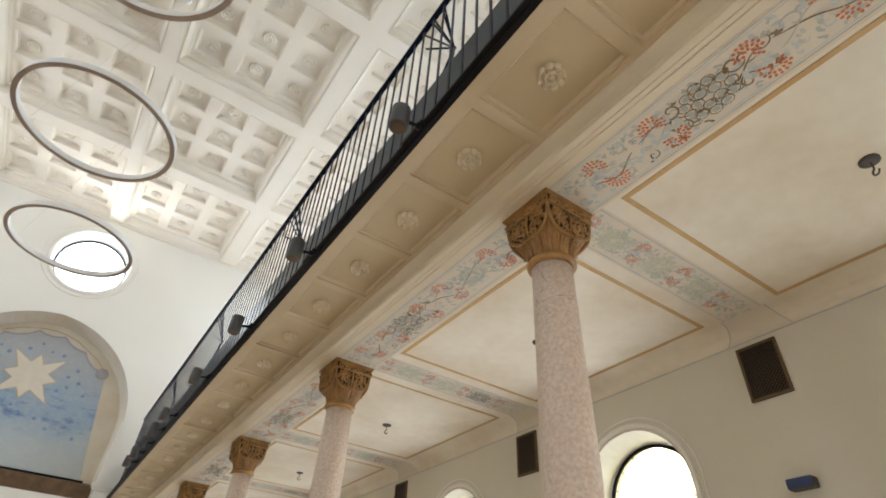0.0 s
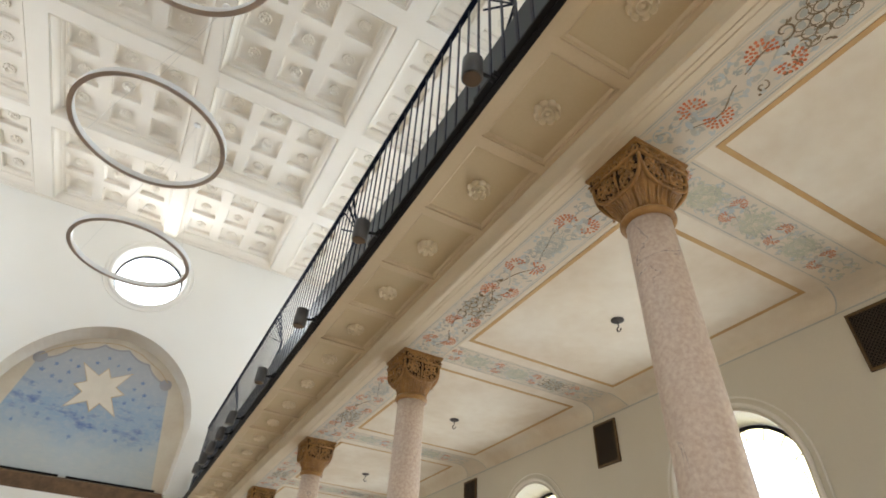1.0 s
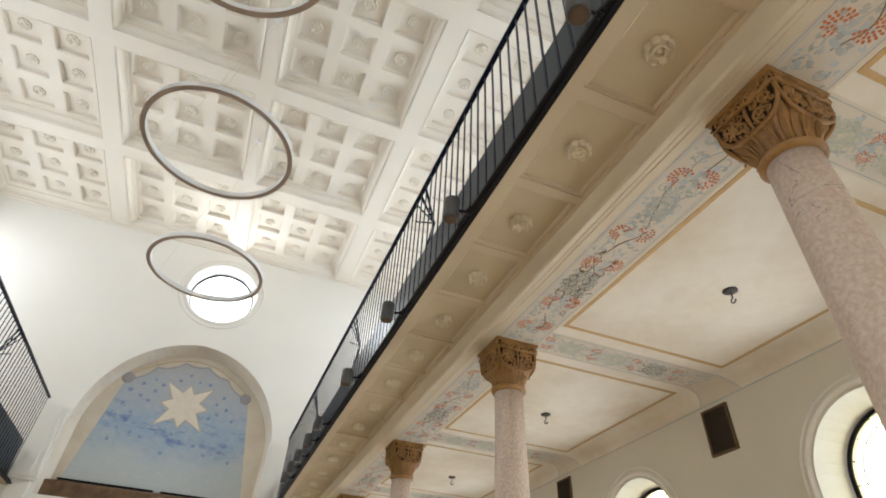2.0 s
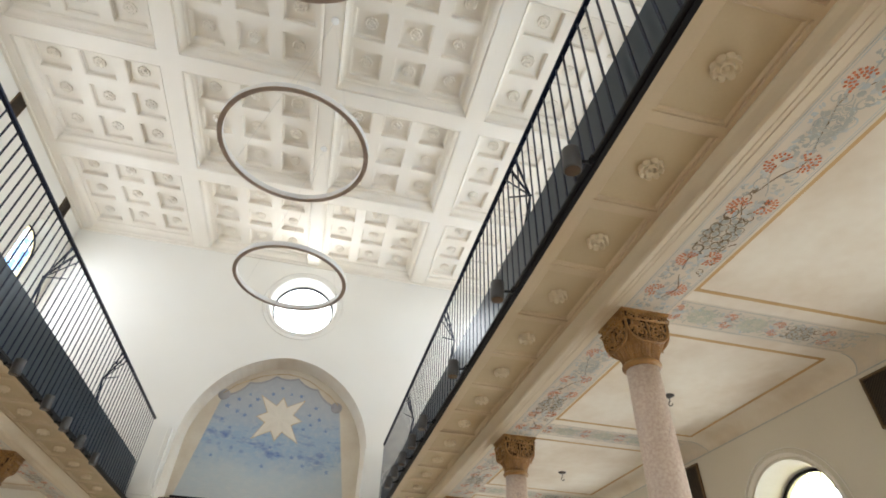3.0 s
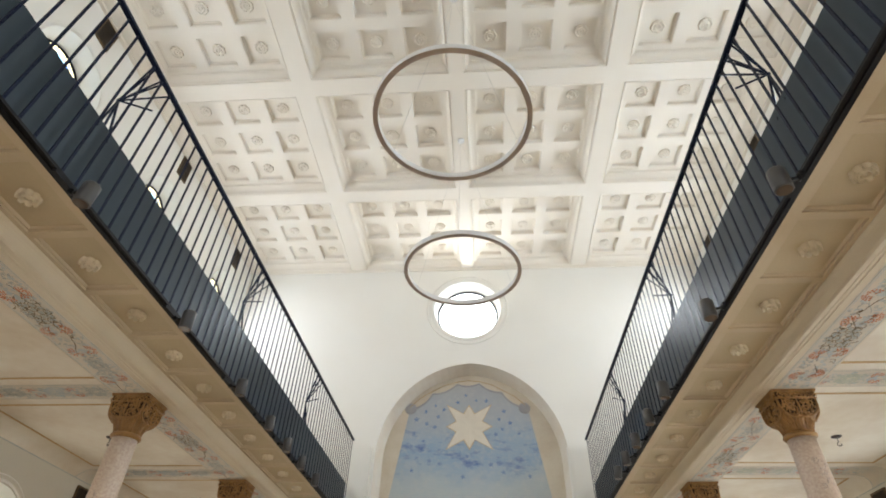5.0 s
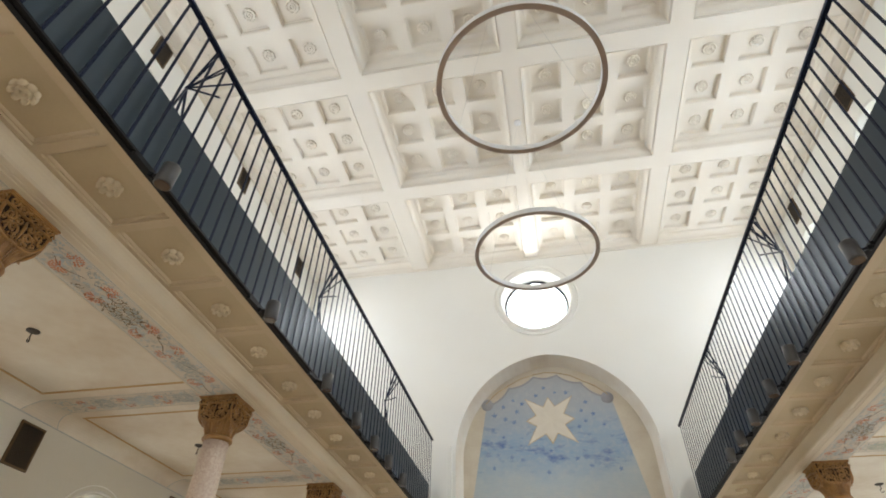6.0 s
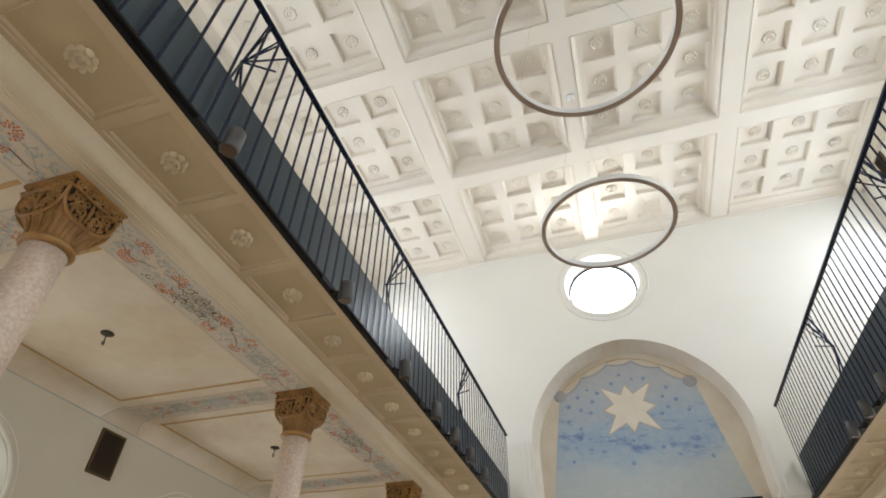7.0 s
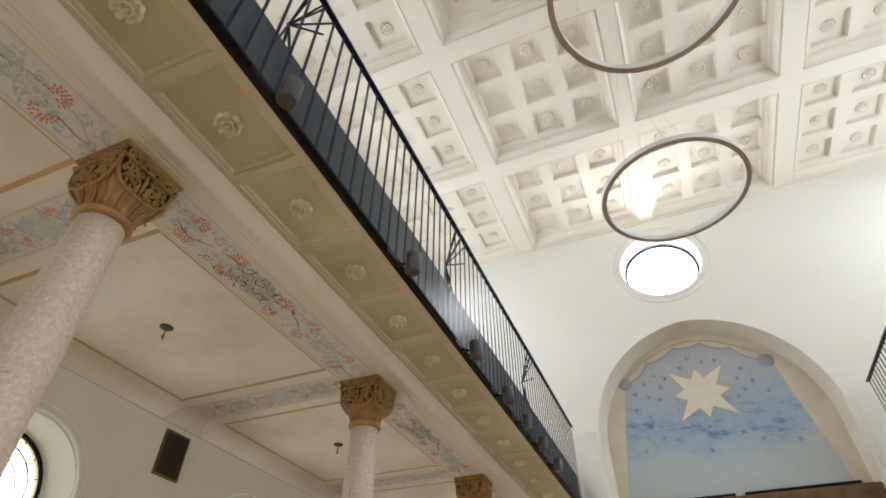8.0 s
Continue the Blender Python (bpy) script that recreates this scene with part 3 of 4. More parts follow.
def star_loop(c, out, diag, inn, d, turn=0.0):
    pts = []
    for i in range(16):
        r = (out if i % 4 == 0 else diag) if i % 2 == 0 else inn
        a = i * math.tau / 16 + turn
        pts.append(on_niche(c[0] + r * math.sin(a), c[1] + r * math.cos(a), d))
    return pts


def fan_fill(bm, pts, c, mi=0):
    m = bm.verts.new(c)
    vs = [bm.verts.new(p) for p in pts]
    for i in range(len(vs)):
        bm.faces.new((m, vs[i], vs[(i + 1) % len(vs)])).material_index = mi


bm = bmesh.new()
fan_fill(bm, star_loop((0.01, 6.455), 0.545, 0.77, 0.345, 0.012), on_niche(0.01, 6.455, 0.012))
part("star_outline", bm, STARLINE, sky_art, "ochre star outline")
bm = bmesh.new()
fan_fill(bm, star_loop((0.01, 6.455), 0.505, 0.72, 0.32, 0.016), on_niche(0.01, 6.455, 0.03))
part("star", bm, STARPAINT, sky_art, "cream eight-pointed star")
rng = random.Random(5)
SMALL_STARS = [(0.42, 7.08), (-0.26, 7.05), (0.18, 7.10), (-0.07, 7.23), (0.83, 6.82), (-0.79, 6.97), (-0.59, 6.87), (0.71, 6.63), (0.96, 6.54), (-1.02, 6.82), (-0.72, 6.7), (0.77, 6.39), (1.15, 6.29), (-1.24, 6.63), (-0.99, 6.53), (-0.8, 6.45), (0.62, 6.27), (-1.28, 6.3), (-1.05, 6.12), (-1.34, 6.0), (0.48, 5.59), (1.09, 5.56), (-1.19, 5.74), (-0.9, 5.67), (-0.67, 5.61), (0.76, 5.42), (1.33, 5.34), (-1.29, 5.46), (-0.14, 5.33), (-0.03, 5.57), (-0.05, 5.77), (0.15, 5.65)]
for u, v in SMALL_STARS:
    bm = bmesh.new()
    r = rng.uniform(0.046, 0.072)
    t0 = rng.uniform(-0.3, 0.3)
    n = rng.choice((10, 10, 12))
    pts = []
    for i in range(n):
        q = (r if i % 2 == 0 else r * 0.42) * rng.uniform(0.85, 1.15)
        pts.append(on_niche(u + q * math.sin(i * math.tau / n + t0), v + q * math.cos(i * math.tau / n + t0), 0.009))
    fan_fill(bm, pts, on_niche(u, v, 0.009))
    part("small_star", bm, DEEPBLUE, sky_art)

# timber in the foot of the niche
beam = thing("timber_beam", "rough brown timber beam across the niche foot", "beam")
bm = bmesh.new()
segs = 24
rings = []
for k in range(segs + 1):
    x = NX - NH + 0.02 + (2 * NH - 0.04) * k / segs
    j = lambda q: 0.015 * noise.noise((x * 2.1, q * 3.7, 0.3))
    rings.append([bm.verts.new(p) for p in ((x, END + 0.20 + j(1), 4.121 + j(2) * 0), (x, END + 0.19 + j(3), 4.43 + j(4)), (x, END + 0.22 + j(9), 4.46 + j(5)), (x, END + 0.415, 4.51), (x, END + 0.415, 4.121))])
for a, b in zip(rings, rings[1:]):
    for i in range(5):
        bm.faces.new((a[i], a[(i + 1) % 5], b[(i + 1) % 5], b[i]))
bm.faces.new(rings[0][::-1])
bm.faces.new(rings[-1])
part("timber", bm, WOOD, beam)
for u0, u1 in ((-1.9, -0.05), (0.1, 1.85)):
    bm = bmesh.new()
    box(bm, NX + u0, NX + u1, END + 0.36, END + 0.412, 4.511, 4.545)
    part("steel_strip", bm, BLACK, beam, "black steel strip on the timber")

# piers beside the niche
for s in (1, -1):
    p = thing("pilaster", "white plastered pier with moulded foot beside the niche", "pilaster", "piers beside the niche")
    x0, x1 = CX + s * 2.13, CX + s * 2.50
    x0, x1 = min(x0, x1), max(x0, x1)
    bm = bmesh.new()
    box(bm, x0, x1, END - 0.13, END - 0.002, 4.50, 5.80)
    box(bm, x0 + 0.09, x1 - 0.09, END - 0.15, END - 0.13, 4.50, 5.76)
    part("shaft", bm, WHITE, p)
    bm = bmesh.new()
    for k, (o, za, zb) in enumerate(((0.02, 4.44, 4.50), (0.06, 4.37, 4.44), (0.03, 4.31, 4.37), (-0.02, 0.0, 4.31))):
        box(bm, x0 - o, x1 + o, END - 0.15 - o, END - 0.002, za, zb)
    part("foot_moulding", bm, WHITE, p)

# ---- unseen back wall, its window added to carry a fill light ----
bm = bmesh.new()
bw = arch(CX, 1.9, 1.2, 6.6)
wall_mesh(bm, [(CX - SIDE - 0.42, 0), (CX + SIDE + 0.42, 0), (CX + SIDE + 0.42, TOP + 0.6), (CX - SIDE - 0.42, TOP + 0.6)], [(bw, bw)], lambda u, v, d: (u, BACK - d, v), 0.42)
tagged(part("wall_south", bm, WHITE), "white plastered unseen back wall with an arched fill light opening", "wall", kind="structure")
w = thing("window_entrance", "unseen tall arched window added for fill light", "window", kind="structure")
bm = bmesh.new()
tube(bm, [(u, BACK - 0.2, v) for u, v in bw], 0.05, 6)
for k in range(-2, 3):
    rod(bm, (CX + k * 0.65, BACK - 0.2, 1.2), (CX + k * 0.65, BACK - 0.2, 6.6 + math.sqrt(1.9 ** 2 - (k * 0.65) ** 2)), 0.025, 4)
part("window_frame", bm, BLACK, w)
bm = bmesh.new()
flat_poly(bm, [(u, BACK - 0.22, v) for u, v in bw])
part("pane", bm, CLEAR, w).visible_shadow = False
# fill lamp that brightens the end wall and the coffers' south-facing sides
daylight((CX, BACK - 0.1, 4.9), (CX, 0, 4.9), 3.7, 7.2, BACK_FILL_W, (0.95, 0.98, 1.0))


# ---- coffered ceiling, one mesh ----
class Soup:
    """Collects faces fast, for large meshes."""

    def __init__(self):
        self.v, self.f, self.m = [], [], []

    def quad(self, a, b, c, d, mi=0):
        i = len(self.v)
        self.v += [a, b, c, d]
        self.f.append((i, i + 1, i + 2, i + 3))
        self.m.append(mi)

    def ring(self, r0, z0, r1, z1, mi=0):
        p = [(r0[0], r0[2], z0), (r0[1], r0[2], z0), (r0[1], r0[3], z0), (r0[0], r0[3], z0)]
        q = [(r1[0], r1[2], z1), (r1[1], r1[2], z1), (r1[1], r1[3], z1), (r1[0], r1[3], z1)]
        for i in range(4):
            j = (i + 1) % 4
            self.quad(p[i], p[j], q[j], q[i], mi)

    def rect(self, r, z, mi=0):
        self.quad((r[0], r[2], z), (r[1], r[2], z), (r[1], r[3], z), (r[0], r[3], z), mi)

    def rosette(self, x, y, z, R, petals=8, drop=0.05, turn=0.0, mi=0):
        """A plaster flower that hangs from z by drop."""
        n = petals * 6
        prof = ((1.0, 0.0), (0.985, 0.70), (0.92, 1.0), (0.84, 0.95), (0.74, 0.55), (0.64, 0.40), (0.55, 0.40), (0.50, 0.85), (0.43, 1.0), (0.35, 0.85), (0.29, 0.35), (0.20, 0.30), (0.17, 0.75), (0.10, 0.85), (0.0, 0.85))
        rows = []
        for f, h in prof:
            row = []
            for i in range(n):
                a = i * math.tau / n + turn
                notch = 1.0 - abs(math.sin(petals * (a - turn) / 2))
                lobe = 1.0 - 0.15 * notch ** 1.5 * (f > 0.5)
                dip = 1.0 - 0.65 * notch ** 2 * (0.6 < f < 0.99)
                row.append((x + R * f * lobe * math.cos(a), y + R * f * lobe * math.sin(a), z - drop * h * dip))
            rows.append(row)
        base = len(self.v)
        for row in rows:
            self.v += row
        for k in range(len(rows) - 1):
            for i in range(n):
                j = (i + 1) % n
                self.f.append((base + k * n + i, base + k * n + j, base + (k + 1) * n + j, base + (k + 1) * n + i))
                self.m.append(mi)

    def object(self, name, mats, smooth=False):
        me = bpy.data.meshes.new(name)
        me.from_pydata(self.v, [], self.f)
        for m in mats:
            me.materials.append(m)
        me.polygons.foreach_set("material_index", self.m)
        me.update()
        return new(name, me)


def shrink(r, d):
    return (r[0] + d, r[1] - d, r[2] + d, r[3] - d)


soup = Soup()
BEAMC = [11.28 + 3.03 * k for k in range(-5, 1)]
ys = [BACK] + [v for c in BEAMC for v in (c - 0.185, c + 0.185)] + [END - 0.04, END]
xs = [CX - SIDE, CX - 5.92, CX - 3.24, CX - 2.84, CX - 0.14, CX + 0.155, CX + 2.85, CX + 3.24, CX + 5.92, CX + SIDE]
is_coffer_x = [False, True, False, True, False, True, False, True, False]
SMALL, RIB, SMALL_Y, RIB_Y = 0.61, 0.235, 0.60, 0.225
for j in range(len(ys) - 1):
    cy = j % 2 == 0 and j < len(ys) - 2
    for i in range(9):
        r = (xs[i], xs[i + 1], ys[j], ys[j + 1])
        if not (cy and is_coffer_x[i]):
            soup.rect(r, TOP)
            continue
        # a quirk line, a fillet, then one broad cove up to the field
        soup.ring(r, TOP, shrink(r, 0.004), TOP + 0.030)
        soup.ring(shrink(r, 0.004), TOP + 0.030, shrink(r, 0.020), TOP + 0.030)
        soup.ring(shrink(r, 0.020), TOP + 0.030, shrink(r, 0.022), TOP + 0.012)
        soup.ring(shrink(r, 0.022), TOP + 0.012, shrink(r, 0.034), TOP + 0.012)
        soup.ring(shrink(r, 0.034), TOP + 0.012, shrink(r, 0.038), TOP + 0.050)
        steps = [(0.038 + 0.092 * (1 - math.cos(i * math.pi / 12)), TOP + 0.050 + 0.135 * math.sin(i * math.pi / 12)) for i in range(7)]
        for (d0, z0), (d1, z1) in zip(steps, steps[1:]):
            soup.ring(shrink(r, d0), z0, shrink(r, d1), z1)
        soup.ring(shrink(r, 0.130), TOP + 0.185, shrink(r, 0.132), TOP + 0.210)
        soup.ring(shrink(r, 0.132), TOP + 0.210, shrink(r, 0.148), TOP + 0.210)
        soup.ring(shrink(r, 0.148), TOP + 0.210, shrink(r, 0.15), TOP + 0.225)
        q = shrink(r, 0.15)
        cxm, cym = (q[0] + q[1]) / 2, (q[2] + q[3]) / 2 - 0.045
        wy = min(SMALL_Y, (q[3] - q[2] - 2 * RIB_Y - 0.1) / 3)
        gx = [q[0]] + [cxm + e * (SMALL + RIB) + f * SMALL / 2 for e in (-1, 0, 1) for f in (-1, 1)] + [q[1]]
        gy = [q[2]] + [cym + e * (wy + RIB_Y) + f * wy / 2 for e in (-1, 0, 1) for f in (-1, 1)] + [q[3]]
        Z = TOP + 0.225
        for a in range(7):
            for b in range(7):
                c = (gx[a], gx[a + 1], gy[b], gy[b + 1])
                if a % 2 == 0 or b % 2 == 0:
                    soup.rect(c, Z)
                    continue
                soup.ring(c, Z, shrink(c, 0.003), Z + 0.020)
                soup.ring(shrink(c, 0.003), Z + 0.020, shrink(c, 0.016), Z + 0.020)
                soup.ring(shrink(c, 0.016), Z + 0.020, shrink(c, 0.022), Z + 0.085)
                soup.ring(shrink(c, 0.022), Z + 0.085, shrink(c, 0.040), Z + 0.085)
                soup.ring(shrink(c, 0.040), Z + 0.085, shrink(c, 0.044), Z + 0.10)
                soup.rect(shrink(c, 0.044), Z + 0.10)
                soup.rosette((c[0] + c[1]) / 2, (c[2] + c[3]) / 2, Z + 0.10, 0.128, 8, 0.042, turn=0.2)
soup.ring((CX - SIDE, CX + SIDE, BACK, END), TOP, (CX - SIDE, CX + SIDE, BACK, END), TOP + 0.55)
soup.rect((CX - SIDE - 0.4, CX + SIDE + 0.4, BACK - 0.4, END + 0.4), TOP + 0.62)
tagged(soup.object("ceiling", [CEILING]), "cream white coffered plaster ceiling with rosettes", "ceiling", kind="structure")
# wall cornice under the ceiling
for k, (x0, x1, y0, y1) in enumerate(((CX - SIDE, CX - SIDE + 0.07, BACK, END), (CX + SIDE - 0.07, CX + SIDE, BACK, END), (CX - SIDE, CX + SIDE, END - 0.035, END))):
    bm = bmesh.new()
    box(bm, x0, x1, y0, y1, TOP - 0.055, TOP - 0.003)
    tagged(part("cornice", bm, CEILING), "narrow cream cornice under the ceiling", "cornice", kind="structure")


# ---- galleries: coffered edge soffit, beam over the columns, aisle ceiling ----
def side_x(s, d):
    return CX + s * d


def gallery(s, name):
    sp = Soup()
    y0, y1 = BACK, END
    # plan distances from the middle: 2.60 edge, 2.625..3.065 coffers, 3.09 inner beam face
    g = 0.012 * s   # the two soffits are not quite alike
    e0, c0, c1, e1 = 2.494, 2.578 + g, 3.065 + g, 3.105 + g * 0.7

    def rect(a, b, ya, yb):
        xa, xb = sorted((side_x(s, a), side_x(s, b)))
        return (xa, xb, ya, yb)
    P = BAY / 4
    k0 = math.floor((y0 - COL0) / P) - 1
    cells = [COL0 + SHIFT[s] + (k0 + i) * P for i in range(int((y1 - y0) / P) + 4)]
    sp.rect(rect(e0, c0, y0, y1), SOFFIT_Z)
    sp.rect(rect(c1, e1, y0, y1), SOFFIT_Z)
    for c in cells:
        ya, yb = max(y0, c - P / 2), min(y1, c + P / 2)
        if yb - ya < 0.1:
            continue
        sp.rect(rect(c0, c1, ya, ya + 0.036), SOFFIT_Z)
        sp.rect(rect(c0, c1, yb - 0.036, yb), SOFFIT_Z)
        r = rect(c0, c1, ya + 0.036, yb - 0.036)
        sp.ring(r, SOFFIT_Z, shrink(r, 0.002), SOFFIT_Z + 0.016)
        sp.ring(shrink(r, 0.002), SOFFIT_Z + 0.016, shrink(r, 0.018), SOFFIT_Z + 0.014)
        sp.ring(shrink(r, 0.018), SOFFIT_Z + 0.014, shrink(r, 0.028), SOFFIT_Z + 0.024)
        sp.ring(shrink(r, 0.028), SOFFIT_Z + 0.024, shrink(r, 0.032), SOFFIT_Z + 0.030)
        sp.rect(shrink(r, 0.032), SOFFIT_Z + 0.030, 2)
        if yb - ya > 0.7:
            sp.rosette((r[0] + r[1]) / 2, c, SOFFIT_Z + 0.030, 0.082, 8, 0.044, turn=0.2, mi=1)
    tagged(sp.object("ceiling_" + name + "_edge", [SOFFIT, CREAM, TANPANEL]), "tan plaster gallery soffit with shallow coffers and rosettes", "ceiling", kind="structure")
    # cornice steps and the beam over the columns
    bm = bmesh.new()
    h = g * 0.7
    prof = [(3.100 + h, 4.30), (3.100 + h, 4.195), (3.112 + h, 4.175), (3.122 + h, 4.150), (3.130 + h, 4.115), (3.134 + h, 4.092), (3.142 + h, 4.084), (3.150 + h, BAND_Z + 0.006), (3.198, BAND_Z + 0.006),
            (3.200, BAND_Z + 0.009), (3.204, BAND_Z + 0.009), (3.207, BAND_Z + 0.004), (3.232, BAND_Z + 0.004), (3.234, BAND_Z + 0.006), (3.237, BAND_Z + 0.006), (3.240, BAND_Z), (3.715, BAND_Z), (3.715, 4.33), (3.100 + h, 4.33)]
    extrude_y(bm, [(side_x(s, d), z) for d, z in prof], y0, y1)
    tagged(part("gallery_beam_" + name, bm, STRIP), "cream moulded beam along the gallery over the columns", "beam", kind="structure")
    # aisle ceiling with the cove at the outer wall
    bm = bmesh.new()
    prof = [(3.715, AISLE_Z)]
    for i in range(9):
        a = i / 8 * math.pi / 2
        prof.append((SIDE - 0.20 + 0.20 * math.sin(a), AISLE_Z - 0.15 + 0.15 * math.cos(a)))
    prof += [(SIDE, AISLE_Z + 0.3), (3.715, AISLE_Z + 0.3)]
    extrude_y(bm, [(side_x(s, d), z) for d, z in prof], y0, y1)
    tagged(part("ceiling_" + name + "_aisle", bm, AISLE), "old cream plaster aisle ceiling with a coved edge", "ceiling", kind="structure")
    # gallery floor
    bm = bmesh.new()
    xa, xb = sorted((side_x(s, 2.64), side_x(s, SIDE)))
    box(bm, xa, xb, y0, y1, AISLE_Z + 0.305, AISLE_Z + 0.36)
    tagged(part("gallery_floor_" + name, bm, FLOOR), "oiled oak gallery floor", "floor", kind="structure")
    # blue line on the wall under the cove
    bm = bmesh.new()
    xa, xb = sorted((side_x(s, SIDE - 0.004), side_x(s, SIDE + 0.002)))
    box(bm, xa, xb, y0, y1, AISLE_Z - 0.166, AISLE_Z - 0.156)
    tagged(part("trim", bm, BLUELINE), "thin blue-grey line painted under the cove", "painted line", kind="structure")


gallery(1, "east")
gallery(-1, "west")


# ---- painted borders and friezes ----
def ribbon(bm, pts, w, z, mi):
    """A flat painted stroke along a line of (x, y)."""
    pts = [Vector((x, y)) for x, y in pts]
    L, R = [], []
    for i, p in enumerate(pts):
        d = (pts[min(i + 1, len(pts) - 1)] - pts[max(i - 1, 0)]).normalized()
        k = w * (0.45 + 0.55 * math.sin(math.pi * min(1, (i + 0.6) / len(pts))))
        n = Vector((-d.y, d.x)) * k / 2
        L.append(bm.verts.new((p.x + n.x, p.y + n.y, z)))
        R.append(bm.verts.new((p.x - n.x, p.y - n.y, z)))
    for i in range(len(pts) - 1):
        bm.faces.new((L[i], L[i + 1], R[i + 1], R[i])).material_index = mi


def blob(bm, x, y, rx, ry, z, mi, turn=0.0, n=7):
    pts = []
    for i in range(n):
        a = i * math.tau / n
        px, py = rx * math.cos(a), ry * math.sin(a)
        pts.append((x + px * math.cos(turn) - py * math.sin(turn), y + px * math.sin(turn) + py * math.cos(turn), z))
    flat_poly(bm, pts, mi)


def spiral(x, y, r, turns, start, hand, n=18):
    pts = []
    for i in range(n):
        f = i / (n - 1)
        a = start + hand * f * turns * math.tau
        q = r * (1 - 0.82 * f)
        pts.append((x + q * math.cos(a), y + q * math.sin(a)))
    return pts


class Layer:
    """Each stroke of paint lies a hair above the one before."""
    z = 0.0


def over():
    Layer.z -= 0.000003
    return -0.0014 + Layer.z


def flowers(bm, rng, x, y, size):
    """Two crescents of small red petals round blue-grey leaves."""
    for i in range(9):
        a = rng.uniform(0, math.tau)
        r = size * rng.uniform(0.1, 0.75)
        blob(bm, x + r * math.cos(a), y + r * math.sin(a), size * rng.uniform(0.14, 0.30), size * rng.uniform(0.08, 0.16), over(), rng.choice((1, 2, 2)), rng.uniform(0, 3), 7)
    for e in (-1, 1):
        cx, cy = x + e * size * 0.58, y - e * size * 0.16
        turn = rng.uniform(-0.5, 0.5) + (0 if e > 0 else math.pi)
        for rad, cnt in ((0.20, 5), (0.36, 9), (0.52, 11)):
            for i in range(cnt):
                if rng.random() < 0.08:
                    continue
                a = turn + (i / (cnt - 1) - 0.5) * 3.9
                blob(bm, cx + size * rad * math.cos(a), cy + size * rad * math.sin(a), size * 0.082, size * 0.066, over(), 0, a, 6)


PAINTS = [RED, SCROLL, PALEBLUE, BROWN, GREEN]


def frieze_mesh(length, width, cross, seed):
    """A painted frieze along y from 0 to length, centred on x = 0, facing down."""
    rng = random.Random(seed)
    bm = bmesh.new()
    Layer.z = 0.0
    hw = width / 2
    for e in (-1, 1):
        box(bm, e * (hw - 0.014) - 0.004, e * (hw - 0.014) + 0.004, 0, length, -0.0022, 0.0, 1)
        if not cross:
            box(bm, e * (hw - 0.032) - 0.0025, e * (hw - 0.032) + 0.0025, 0, length, -0.0022, 0.0, 2)
    if cross:
        spots = [0.115, 0.36, 0.585, 0.83]
        meds = [0.235, 0.475, 0.705]
        mcol = [1, 2, 1] if seed > 8 else [4, 4, 3 if seed % 2 else 4]
    else:
        spots = [0.13, 0.355, 0.50, 0.72, 0.88]
        meds = [0.61, 0.24]
        mcol = [3, 1]
    # leaves and scrolls
    n = int(length / 0.125)
    for i in range(n):
        y = (i + 0.5) * length / n
        brown = (not cross) and abs(y / length - 0.61) < 0.17
        for e in (-1, 1):
            mi = 3 if brown and rng.random() < 0.7 else rng.choice((1, 1, 2))
            ribbon(bm, spiral(e * width * rng.uniform(0.14, 0.27), y + rng.uniform(-0.04, 0.04), width * rng.uniform(0.09, 0.16), rng.uniform(0.7, 1.2), rng.uniform(0, 6), e if i % 2 else -e, 16), rng.uniform(0.007, 0.012), over(), mi)
            for q in range(7):
                a = rng.uniform(0, math.tau)
                u, v = e * width * rng.uniform(0.04, 0.38), y + rng.uniform(-0.07, 0.07)
                mi = rng.choice((1, 1, 2, 2, 3 if brown else 1, 4 if cross and seed < 8 else 2))
                for j in range(3):
                    blob(bm, u + rng.uniform(-0.014, 0.014), v + rng.uniform(-0.014, 0.014), rng.uniform(0.009, 0.021), rng.uniform(0.005, 0.011), over(), mi, a + rng.uniform(-0.7, 0.7), 7)
    for ph in (0.0, 2.2):
        wave = [(width * 0.15 * math.sin(y * 9.0 + ph) + 0.012 * math.sin(y * 23), y) for y in [0.05 + (length - 0.1) * i / 80 for i in range(81)]]
        for a in range(0, 78, 13):
            ribbon(bm, wave[a:a + 12], 0.010, over(), 1 if cross or ph else 3)
    for f, mc in zip(meds, mcol):
        y = f * length
        R = width * (0.34 if cross else 0.35 if mc == 3 else 0.27)
        k = 1.0 if cross else 1.25
        for ring_, cnt in ((0.36, 5), (0.74, 11)):
            for i in range(cnt):
                a = i * math.tau / cnt + ring_
                u, v = ring_ * R * math.cos(a), y + ring_ * R * k * math.sin(a)
                blob(bm, u, v, R * 0.13, R * 0.17, over(), 1 if mc == 3 else mc, a, 8)
                loop = [(u + R * 0.21 * math.cos(t), v + R * 0.25 * math.sin(t)) for t in [q * math.tau / 10 for q in range(11)]]
                ribbon(bm, loop, 0.007, over(), mc)
        for e in (-1, 1):
            for h in (-1, 1):
                ribbon(bm, spiral(h * R * 0.55, y + e * R * k * 1.05, R * 0.42, 1.1, e * 1.2, e * h), 0.011, over(), mc)
    for f in spots:
        flowers(bm, rng, rng.uniform(-0.015, 0.015), f * length, width * (0.28 if cross else 0.34))
    return bm


